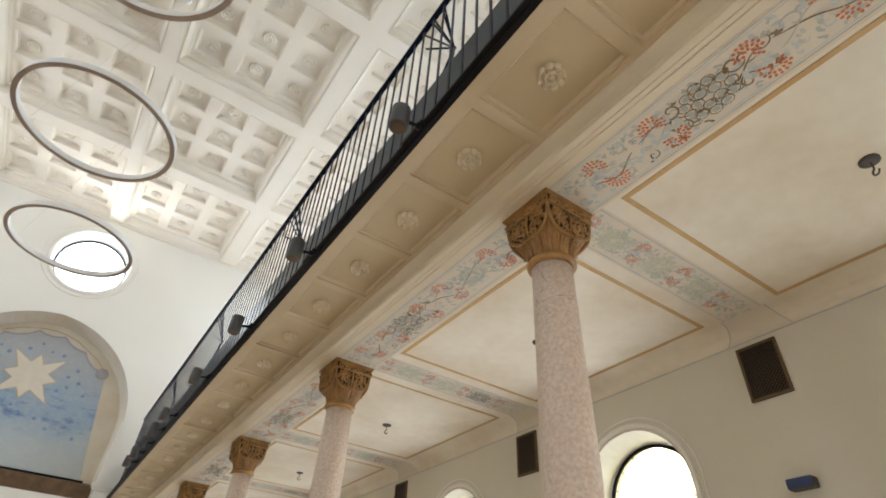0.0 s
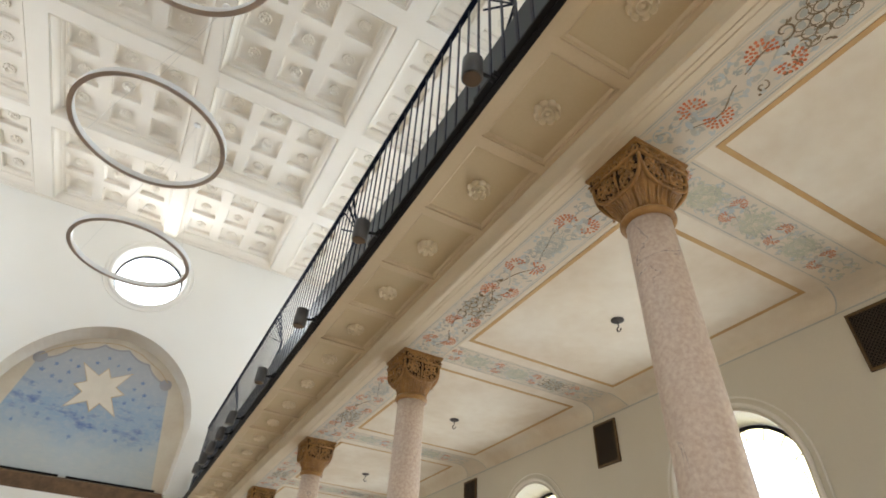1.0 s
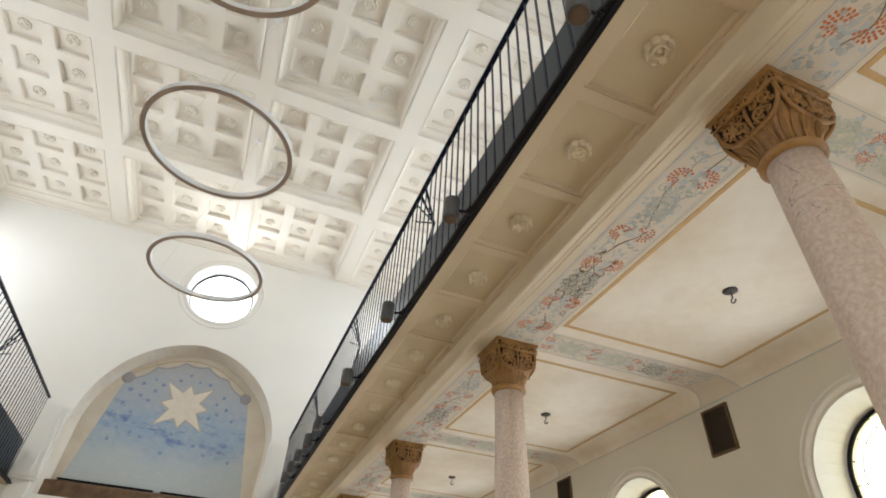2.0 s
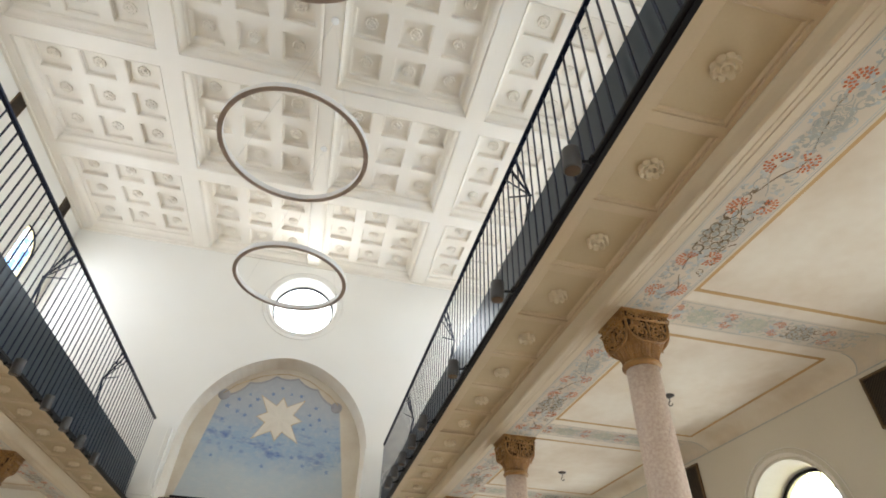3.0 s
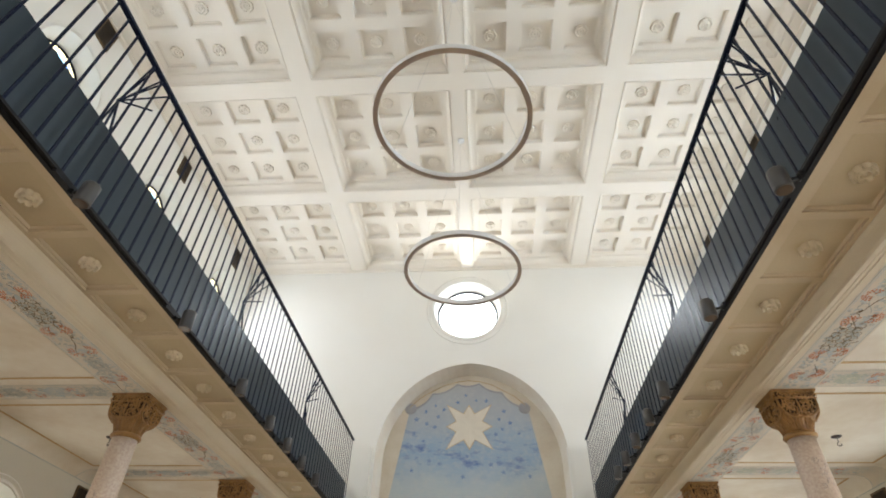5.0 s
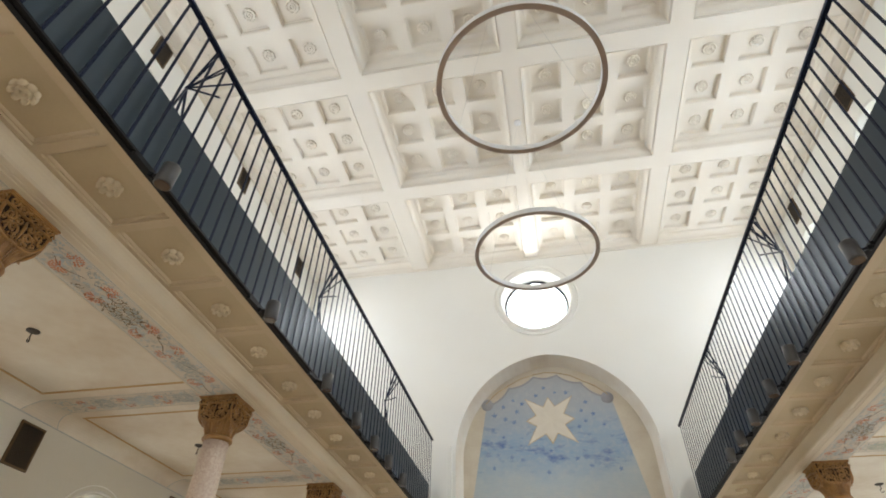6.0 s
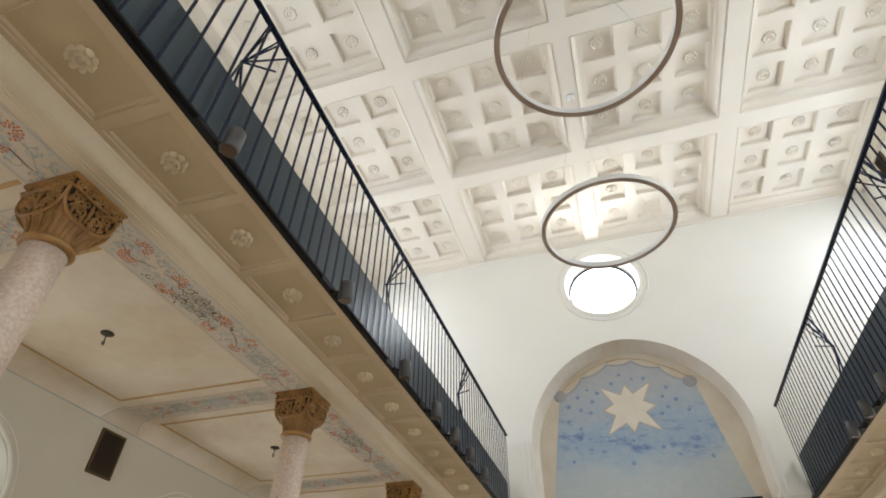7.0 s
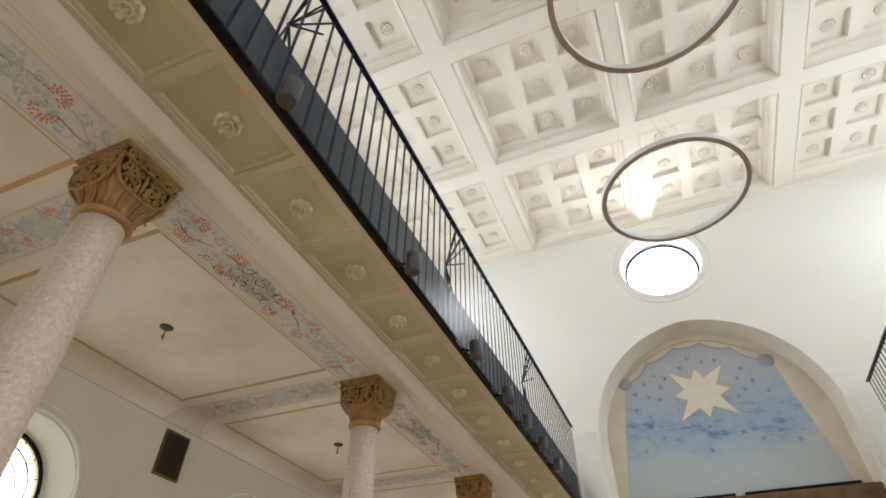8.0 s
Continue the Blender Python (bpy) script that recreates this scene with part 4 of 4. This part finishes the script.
long_mesh = put_mesh("frieze", frieze_mesh(BAY - 0.43, 0.40, False, 3), PAINTS)
SPANX = 2.285
cross_mesh = [put_mesh("cross_frieze", frieze_mesh(SPANX - 0.05, 0.38, True, q), PAINTS) for q in (4, 7, 9, 12)]
ground_long = bmesh.new()
box(ground_long, -0.20, 0.20, 0, BAY - 0.43, -0.0012, 0.0)
ground_long = put_mesh("band_ground", ground_long, BAND)
ground_cross = bmesh.new()
box(ground_cross, -0.20, 0.20, 0, SPANX - 0.05, -0.0012, 0.0)
ground_cross = put_mesh("band_ground", ground_cross, BAND)


for s in (1, -1):
    for k, c in enumerate(COLS):
        # along the beam
        fr = thing("painted_frieze", "painted vine frieze with red berry clusters on grey-blue scrolls", "painted frieze", "friezes along the gallery beams", at=pose(CX + s * COLX, c + SHIFT[s] + (0.215 if s > 0 else BAY - 0.215), BAND_Z - 0.001, 0, 0, 0 if s > 0 else 180))
        for nm, me in (("band_ground", ground_long), ("vine_paint", long_mesh)):
            ob = new(nm, me)
            ob.parent = fr
        # across the aisle
        fr = thing("painted_cross_frieze", "faded painted vine frieze across the aisle ceiling", "painted frieze", "friezes across the aisle ceilings",
                   at=pose(CX + s * 3.74, c + SHIFT[s] + CROSS[s], AISLE_Z - 0.001, 0, 0, -90 * s))
        for nm, me in (("band_ground", ground_cross), ("vine_paint", cross_mesh[k % 2 + (0 if s > 0 else 2)])):
            ob = new(nm, me)
            ob.parent = fr
        sp = Soup()
        ny = 8
        for i in range(8):
            a0, a1 = i / 8 * math.pi / 2, (i + 1) / 8 * math.pi / 2
            q0 = (side_x(s, SIDE - 0.203 + 0.20 * math.sin(a0)), AISLE_Z - 0.153 + 0.15 * math.cos(a0))
            q1 = (side_x(s, SIDE - 0.203 + 0.20 * math.sin(a1)), AISLE_Z - 0.153 + 0.15 * math.cos(a1))
            f0, f1 = 0.20 + 0.10 * (i / 8) ** 2, 0.20 + 0.10 * ((i + 1) / 8) ** 2
            yc = c + SHIFT[s] + CROSS[s]
            sp.quad((q0[0], yc - f0, q0[1]), (q0[0], yc + f0, q0[1]), (q1[0], yc + f1, q1[1]), (q1[0], yc - f1, q1[1]), 0)
            for e in (-1, 1):
                sp.quad((q0[0] - s * 0.001, yc + e * f0, q0[1] - 0.001), (q0[0] - s * 0.001, yc + e * (f0 + 0.012), q0[1] - 0.001), (q1[0] - s * 0.001, yc + e * (f1 + 0.012), q1[1] - 0.001), (q1[0] - s * 0.001, yc + e * f1, q1[1] - 0.001), 1)
        ob = sp.object("cove_end", [BAND, BLUELINE])
        ob.parent = fr
        ob.matrix_parent_inverse = fr.matrix_basis.inverted()
        # ochre border of the bay
        bm = bmesh.new()
        x0, x1, y0, y1, w = 3.955, 5.920, c + SHIFT[s] + CROSS[s] + 0.345, c + SHIFT[s] + CROSS[s] + BAY - 0.345, 0.040
        for a in ((x0, x1, y0, y0 + w), (x0, x1, y1 - w, y1), (x0, x0 + w, y0 + w, y1 - w), (x1 - w, x1, y0 + w, y1 - w)):
            xa, xb = sorted((side_x(s, a[0]), side_x(s, a[1])))
            box(bm, xa, xb, a[2], min(a[3], END - 0.02), AISLE_Z - 0.004, AISLE_Z - 0.001)
        tagged(part("trim", bm, OCHRE), "ochre painted border round the aisle ceiling bay", "painted border", kind="structure")


# ---- columns ----
def smooth_all(bm):
    for f in bm.faces:
        f.smooth = True


def capital_parts(top):
    """Meshes of the cushion capital whose square top lies at z = top."""
    body = bmesh.new()
    # core: square above, round below
    levels = [(top - 0.012, 0.200, 14), (top - 0.084, 0.197, 14), (top - 0.092, 0.186, 11), (top - 0.125, 0.186, 9), (top - 0.165, 0.186, 6.5), (top - 0.205, 0.186, 4.6),
              (top - 0.245, 0.184, 3.3), (top - 0.275, 0.174, 2.5), (top - 0.300, 0.156, 2.05), (top - 0.345, 0.142, 2.0), (top - 0.398, 0.134, 2.0)]
    n = 96
    rows = []
    for z, r, e in levels:
        row = []
        for i in range(n):
            a = (i + 0.5) * math.tau / n
            c, s_ = math.cos(a), math.sin(a)
            k = (abs(c) ** e + abs(s_) ** e) ** (-1 / e)
            flute = 1.0 + (0.04 * math.cos(a * 24) * (1.0 if z < top - 0.26 else abs(math.sin(2 * a))) if z < top - 0.1 else 0.0)
            row.append(body.verts.new((r * k * c * flute, r * k * s_ * flute, z)))
        rows.append(row)
    for k, (a, b) in enumerate(zip(rows, rows[1:])):
        for i in range(n):
            f = body.faces.new((a[i], a[(i + 1) % n], b[(i + 1) % n], b[i]))
            f.smooth = k > 2
    body.faces.new(rows[0])
    body.faces.new(rows[-1][::-1])
    slab = bmesh.new()
    box(slab, -0.215, 0.215, -0.215, 0.215, top - 0.014, top)
    box(slab, -0.208, 0.208, -0.208, 0.208, top - 0.026, top - 0.014)
    # carving of one face, at y = -0.19, copied round
    carve = bmesh.new()
    for q in range(4):
        m = Matrix.Rotation(q * math.pi / 2, 4, "Z")

        def P(u, v, d=0.0):
            return m @ Vector((u, -0.186 - d, top + v))
        # near-black patches that paint the shade of the hollows behind the carving
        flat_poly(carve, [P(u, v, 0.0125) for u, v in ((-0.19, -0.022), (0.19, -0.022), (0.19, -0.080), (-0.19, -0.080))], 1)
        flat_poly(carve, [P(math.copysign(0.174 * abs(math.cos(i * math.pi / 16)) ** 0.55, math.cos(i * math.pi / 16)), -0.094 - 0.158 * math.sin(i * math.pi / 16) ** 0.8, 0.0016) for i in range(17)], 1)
        # running scroll under the slab
        for i in range(5):
            c = -0.148 + i * 0.074
            h = 1 if i % 2 else -1
            tube(carve, [P(c + x, -0.051 + y, 0.016) for x, y in spiral(0, 0, 0.031, 1.35, 0.4 + (i % 2) * math.pi, h, 14)], lambda f: 0.0082 - 0.002 * f, 5)
            tube(carve, [P(c + 0.02, -0.051 - h * 0.026, 0.016), P(c + 0.045, -0.051, 0.016), P(c + 0.06, -0.051 + h * 0.022, 0.016)], 0.006, 5)
        tube(carve, [P(-0.195, -0.086, 0.014), P(0, -0.086, 0.014), P(0.195, -0.086, 0.014)], 0.009, 5)
        # the shield's rim, scrolls, leaves
        rim = [(math.copysign(0.186 * abs(math.cos(i * math.pi / 24)) ** 0.55, math.cos(i * math.pi / 24)), -0.092 - 0.178 * math.sin(i * math.pi / 24) ** 0.8) for i in range(25)]
        tube(carve, [P(u, v, 0.001 - 0.012 * max(0.0, -v - 0.22) / 0.05) for u, v in rim], 0.0115, 6)
        for h in (-1, 1):
            tube(carve, [P(h * 0.118 + x, -0.130 + y, 0.004) for x, y in spiral(0, 0, 0.040, 1.4, 1.4, h, 18)], lambda f: 0.0105 - 0.003 * f, 5)
            tube(carve, [P(h * 0.062 + x, -0.195 + y, 0.003) for x, y in spiral(0, 0, 0.044, 1.3, -1.2, -h, 18)], lambda f: 0.0105 - 0.003 * f, 5)
            tube(carve, [P(h * 0.045 + x, -0.125 + y, 0.004) for x, y in spiral(0, 0, 0.034, 1.2, 2.2, -h, 16)], lambda f: 0.0095 - 0.003 * f, 5)
            for a0, l0 in ((0.5, 0.05), (1.2, 0.055), (2.0, 0.045)):
                u0, v0 = h * 0.085, -0.165
                tube(carve, [P(u0, v0, 0.003), P(u0 + h * math.cos(a0) * l0 * 0.6, v0 - math.sin(a0) * l0 * 0.6, 0.009), P(u0 + h * math.cos(a0) * l0, v0 - math.sin(a0) * l0, 0.002)], lambda f: 0.010 - 0.008 * f, 5)
        for h in (-1, 1):
            for u0, v0, r0, st in ((0.152, -0.176, 0.020, 2.0), (0.112, -0.212, 0.020, 3.4), (0.024, -0.238, 0.016, 5.0)):
                tube(carve, [P(h * u0 + x, v0 + y, 0.005) for x, y in spiral(0, 0, r0, 1.0, st, h, 10)], lambda f: 0.008 - 0.003 * f, 5)
        tube(carve, [P(0, -0.098, 0.002), P(0, -0.15, 0.014), P(0, -0.20, 0.012), P(0, -0.258, 0.0)], lambda f: 0.013 - 0.012 * abs(f - 0.4), 6)
        # leaf ribs on the corners and beads along the rim
        for i in range(19):
            a = (i + 0.5) * math.pi / 19
            bead = P(0.200 * math.cos(a), -0.096 - 0.186 * math.sin(a), -0.012 - 0.030 * abs(math.cos(a)) ** 2)
            bmesh.ops.create_icosphere(carve, subdivisions=1, radius=0.0085, matrix=Matrix.Translation(bead))
        for i in range(-4, 5):
            a = i * 0.145 + math.pi / 4
            tube(carve, [m @ Vector((r * math.cos(a), r * math.sin(a), top + v)) for r, v in ((0.228 - 0.0015 * i * i, -0.21 - 0.004 * i * i), (0.196, -0.245), (0.163, -0.30), (0.146, -0.345), (0.138, -0.392))], lambda f: 0.0085 - 0.004 * f, 5)
    ring = bmesh.new()
    prof = [(0.128, top - 0.445), (0.146, top - 0.438), (0.156, top - 0.424), (0.156, top - 0.412), (0.146, top - 0.398), (0.130, top - 0.392)]
    lathe(ring, prof, 40)
    return body, slab, carve, ring


body, slab, carve, ring = capital_parts(BAND_Z - 0.003)
column = thing("column", "pink marble column with a carved ochre cushion capital", "column", "columns under the galleries", at=pose(CX + COLX, COLS[0], 0))
bm = bmesh.new()
box(bm, -0.24, 0.24, -0.24, 0.24, 0.0, 0.16)
lathe(bm, [(0.225, 0.16), (0.235, 0.19), (0.225, 0.225), (0.185, 0.245), (0.19, 0.27), (0.20, 0.29), (0.185, 0.315), (0.165, 0.33)], 40)
part("base", bm, MARBLE, column, "moulded marble base")
bm = bmesh.new()
prof = []
for i in range(13):
    f = i / 12
    prof.append((0.162 - 0.036 * f ** 1.5, 0.33 + (BAND_Z - 0.445 - 0.33) * f))
lathe(bm, prof, 48)
part("shaft", bm, MARBLE, column)
part("necking", ring, GILT, column, "ochre rounded necking ring")
cap = part("capital", body, [GILT, CARVESHADE], column, "carved ochre cushion capital")
part("abacus", slab, GILT, cap)
part("carving", carve, [GILT, CARVESHADE], cap, "carved scrolls and leaves")
for s in (1, -1):
    for k, c in enumerate(COLS):
        if s == 1 and k == 0:
            continue
        copy_thing(column, pose(CX + s * COLX, c + SHIFT[s], 0, 0, 0, 90 * k))


# ---- railings ----
RAILTOP, PANTOP, PANBOT = 5.94, 5.02, 4.26
balu = bmesh.new()
box(balu, -0.0045, 0.0045, -0.0105, 0.0105, PANBOT - 0.03, RAILTOP - 0.012)
balu = put_mesh("baluster", balu, STEEL)


def tree_brace(s):
    """The branching steel post behind the railing: stem of three rods, hub, branches to the handrail."""
    bm = bmesh.new()
    hub = Vector((s * 0.13, 0.0, 5.42))
    for p in ((s * 0.05, -0.10, 4.95), (s * 0.09, 0.0, 4.90), (s * 0.05, 0.06, 4.92)):
        rod(bm, p, hub, 0.011, 6)
    for p in ((0, -0.01, RAILTOP - 0.02), (0, 0.02, RAILTOP - 0.02), (0, 0.14, RAILTOP - 0.02), (0, 0.17, RAILTOP - 0.02), (0, 0.31, RAILTOP - 0.02)):
        rod(bm, hub, p, 0.009, 6)
    rod(bm, hub, (0.0, 0.22, 5.57), 0.009, 6)
    bmesh.ops.create_icosphere(bm, subdivisions=1, radius=0.02, matrix=Matrix.Translation(hub))
    return bm


for s in (1, -1):
    rail = thing("gallery_railing", "dark blue steel gallery railing with close upright bars", "railing", "gallery railings", at=pose(CX + s * RAIL, 0, 0))
    bm = bmesh.new()
    y0, y1 = BACK + 0.1, END - 0.13
    extrude_y(bm, [(-0.022, RAILTOP - 0.012), (0.022, RAILTOP - 0.012), (0.026, RAILTOP), (0.022, RAILTOP + 0.022), (-0.022, RAILTOP + 0.022), (-0.026, RAILTOP)], y0, y1)
    part("handrail", bm, STEEL, rail)
    n = 0
    y = 4.384 - 0.15 * int((4.384 - y0) / 0.15)
    while y < y1:
        ob = new("baluster", balu)
        ob.parent = rail
        ob.location = (0, y, 0)
        y += 0.15
    bm = bmesh.new()
    xa, xb = sorted((s * 0.045, s * 0.065))
    box(bm, xa, xb, y0, y1, PANBOT - 0.02, PANTOP)
    part("fascia_panel", bm, PANEL, rail, "slate blue metal fascia panel behind the bars")
    bm = bmesh.new()
    xa, xb = sorted((-s * 0.092, -s * 0.056))
    box(bm, xa, xb, y0, y1, SOFFIT_Z - 0.004, SOFFIT_Z + 0.060)
    xa, xb = sorted((-s * 0.0555, s * 0.024))
    box(bm, xa, xb, y0, y1, SOFFIT_Z + 0.026, SOFFIT_Z + 0.052)
    xa, xb = sorted((-s * 0.126, -s * 0.0925))
    box(bm, xa, xb, y0, y1, SOFFIT_Z + 0.004, SOFFIT_Z + 0.022)
    part("edge_beam", bm, BLACK, rail, "black steel edge beam")
    brace = put_mesh("tree_brace", tree_brace(s), STEEL)
    for c in COLS:
        ob = new("tree_brace", brace)
        ob.parent = rail
        ob.location = (0, c + SHIFT[s] + 0.03, 0)


# ---- spotlights along the galleries ----
def spotlight():
    sp = thing("spotlight", "graphite cylinder spotlight on a short arm", "spotlight", "spotlights along the galleries")
    bm = bmesh.new()
    lathe(bm, [(0.054, -0.082), (0.058, -0.078), (0.058, 0.084), (0.052, 0.092), (0.02, 0.094)], 24)
    b = part("housing", bm, SPOT, sp)
    bm = bmesh.new()
    lathe(bm, [(0.048, -0.087), (0.048, -0.0835)], 20)
    part("lens", bm, LENS, b, "bronze lamp glass")
    bm = bmesh.new()
    rod(bm, (0, 0, 0.0), (0.135, 0, 0.030), 0.012, 8)
    rod(bm, (0.128, -0.018, 0.030), (0.128, 0.018, 0.030), 0.020, 10)
    part("arm", bm, BLACK, sp)
    bm = bmesh.new()
    box(bm, 0.122, 0.156, -0.03, 0.19, 0.034, 0.064)
    rod(bm, (0.138, 0.0, 0.012), (0.138, 0.0, 0.036), 0.014, 10)
    part("adapter", bm, BLACK, sp, "black track adapter")
    return sp


SPOT_Y = {1: [1.76, 3.34, 4.82, 6.3, 7.84, 8.56, 9.3, 9.96, 10.55], -1: [1.8, 3.25, 4.73, 6.32, 7.69, 8.69, 9.44, 10.15, 10.94]}
spot = None
rng = random.Random(11)
for s in (1, -1):
    for y in SPOT_Y[s]:
        m = pose(CX + s * (RAIL - (0.27 if s == 1 else 0.25)), y, 4.145, rng.uniform(-5, 5), rng.uniform(-3, 5), 0 if s == 1 else 180)
        if spot is None:
            spot = spotlight()
            spot.matrix_basis = m
        else:
            copy_thing(spot, m)


# ---- ring lamps ----
def ring_lamp(y, z, R, hub_y):
    p = thing("ring_lamp", "large hoop pendant lamp, taupe below and white sided, unlit", "pendant lamp", "ring lamps", at=pose(CX + 0.072, y, z))
    bm = bmesh.new()
    lathe(bm, [(R - 0.032, 0.003), (R + 0.032, 0.003), (R + 0.032, 0.085), (R - 0.032, 0.085)], 96, closed=True, smooth=False)
    part("hoop", bm, RINGWHITE, p, "white metal hoop")
    bm = bmesh.new()
    lathe(bm, [(R - 0.031, -0.002), (R + 0.031, -0.002), (R + 0.031, 0.0025), (R - 0.031, 0.0025)], 96, closed=True, smooth=False)
    part("diffuser", bm, TAUPE, p, "taupe underside diffuser")
    hub = Vector((-0.045, hub_y - y, TOP - z))
    bm = bmesh.new()
    lathe(bm, [(0.07, 0.0), (0.075, -0.02), (0.06, -0.035), (0.01, -0.04)], 20, hub)
    part("canopy", bm, RINGWHITE, p, "white ceiling canopy")
    for k in range(3):
        a = k * math.tau / 3 + 0.5
        bm = bmesh.new()
        rod(bm, hub + Vector((0, 0, -0.03)), (R * math.cos(a), R * math.sin(a), 0.085), 0.0018, 4)
        part("cable", bm, WIRE, p)


ring_lamp(6.36, 6.98, 0.942, 6.625)
ring_lamp(9.40, 6.98, 0.938, 9.70)
ring_lamp(3.34, 6.98, 0.938, 3.5)


# ---- wall grilles, hooks, small fixtures ----
def grille(name_label, w, h):
    g = thing("vent_grille", name_label, "vent grille", "vent grilles")
    # flat black plate painting the dark of the duct; the wall behind is solid
    bm = bmesh.new()
    box(bm, 0.0, 0.008, -w / 2 + 0.01, w / 2 - 0.01, -h / 2 + 0.01, h / 2 - 0.01)
    part("shade_plate", bm, GRILLESHADE, g)
    bm = bmesh.new()
    for a in ((-w / 2, w / 2, -h / 2, -h / 2 + 0.022), (-w / 2, w / 2, h / 2 - 0.022, h / 2), (-w / 2, -w / 2 + 0.022, -h / 2 + 0.022, h / 2 - 0.022), (w / 2 - 0.022, w / 2, -h / 2 + 0.022, h / 2 - 0.022)):
        box(bm, 0.0, 0.028, a[0], a[1], a[2], a[3])
    part("frame", bm, GRILLEFRAME, g, "brass brown frame")
    bm = bmesh.new()
    st = 0.034
    hw, hh = w / 2 - 0.02, h / 2 - 0.02
    for e in (-1, 1):
        k = -(hw + hh)
        while k < hw + hh:
            # line z = e*(y) + k inside the frame
            pts = []
            for y in (-hw, hw):
                z = e * y + k
                if -hh <= z <= hh:
                    pts.append((y, z))
            for z in (-hh, hh):
                y = (z - k) * e
                if -hw < y < hw:
                    pts.append((y, z))
            if len(pts) >= 2:
                rod(bm, (0.014 + 0.003 * e, *pts[0]), (0.014 + 0.003 * e, *pts[1]), 0.0055, 4)
            k += st
    part("lattice", bm, GRILLE, g, "brown diamond lattice")
    return g


g0 = None
for s in (1, -1):
    for zc, h, ys_ in ((3.835, 0.50, [1.93 + 3.08 * k for k in range(-2, 4)]), (10.49, 0.54, [13.12 - 3.17 * k for k in range(6)])):
        for y in ys_:
            if y > END - 0.3 or y < BACK + 0.3:
                continue
            m = pose(CX + s * (SIDE - 0.001), y - (0.045 if s < 0 and zc < 6 else 0.0), zc - (0.02 if s < 0 and zc < 6 else 0.0), 0, 0, 180 if s == 1 else 0)
            up = zc > 6
            key = "small brown lattice vent grille high on the white wall" if up else "dark brown lattice vent grille in a brass frame"
            if g0 is None or g0["label"] != key:
                g0 = grille(key, 0.36, h)
                g0.matrix_basis = m
            else:
                copy_thing(g0, m)


def hook():
    h = thing("ceiling_hook", "rusty black iron lamp hook on a round plate", "hook", "ceiling hooks")
    bm = bmesh.new()
    lathe(bm, [(0.062, 0.0), (0.062, -0.008), (0.045, -0.016), (0.012, -0.020)], 24)
    part("plate", bm, IRON, h)
    bm = bmesh.new()
    pts = [(0, 0, -0.015), (0, 0, -0.075)]
    for i in range(12):
        a = math.pi / 2 - i * 1.5 * math.pi / 11
        pts.append((0, 0.024 * math.cos(a) * 1.0, -0.100 + 0.024 * math.sin(a)))
    tube(bm, pts, 0.006, 6)
    part("hook", bm, IRON, h)
    return h


hk = None
for s in (1, -1):
    for k in range(-1, 4):
        y = 3.42 + 3.08 * k - (0.04 if s < 0 else 0.0)
        m = pose(CX + s * 4.92, y, AISLE_Z - 0.001, 0, 0, 30 * k)
        if hk is None:
            hk = hook()
            hk.matrix_basis = m
        else:
            copy_thing(hk, m)

lamp = thing("emergency_light", "navy blue emergency light box on the aisle wall", "wall light", at=pose(CX + SIDE, 1.92, 2.875))
bm = bmesh.new()
box(bm, -0.10, -0.002, -0.10, 0.10, -0.04, 0.04)
bmesh.ops.bevel(bm, geom=list(bm.edges), offset=0.008, segments=2, affect="EDGES")
part("housing", bm, SPOT, lamp, "dark grey housing")
bm = bmesh.new()
box(bm, -0.104, -0.10, -0.094, 0.094, -0.034, 0.034)
part("front", bm, BLUEBOX, lamp, "navy blue front")
bm = bmesh.new()
box(bm, -0.012, -0.001, -0.16, -0.06, -0.34, -0.16)
bmesh.ops.bevel(bm, geom=list(bm.edges), offset=0.004, segments=2, affect="EDGES")
plate = thing("wall_plate", "small grey-blue plate on the aisle wall", "plate", at=pose(CX + SIDE, 1.87, 2.87))
part("cover", bm, GREYPLATE, plate)

sign = thing("exit_sign", "green exit sign on the aisle wall", "exit sign", at=pose(CX + SIDE, 9.68, 3.80))
bm = bmesh.new()
box(bm, -0.05, -0.002, -0.16, 0.16, -0.09, 0.09)
part("housing", bm, RINGWHITE, sign, "white housing")
bm = bmesh.new()
box(bm, -0.054, -0.05, -0.15, 0.15, -0.08, 0.08)
part("face", bm, SIGNGREEN, sign, "green face")
bm = bmesh.new()
box(bm, -0.056, -0.054, -0.12, -0.02, -0.05, 0.05)
box(bm, -0.056, -0.054, 0.02, 0.12, -0.015, 0.015)
part("pictogram", bm, RINGWHITE, sign, "white pictogram bars")
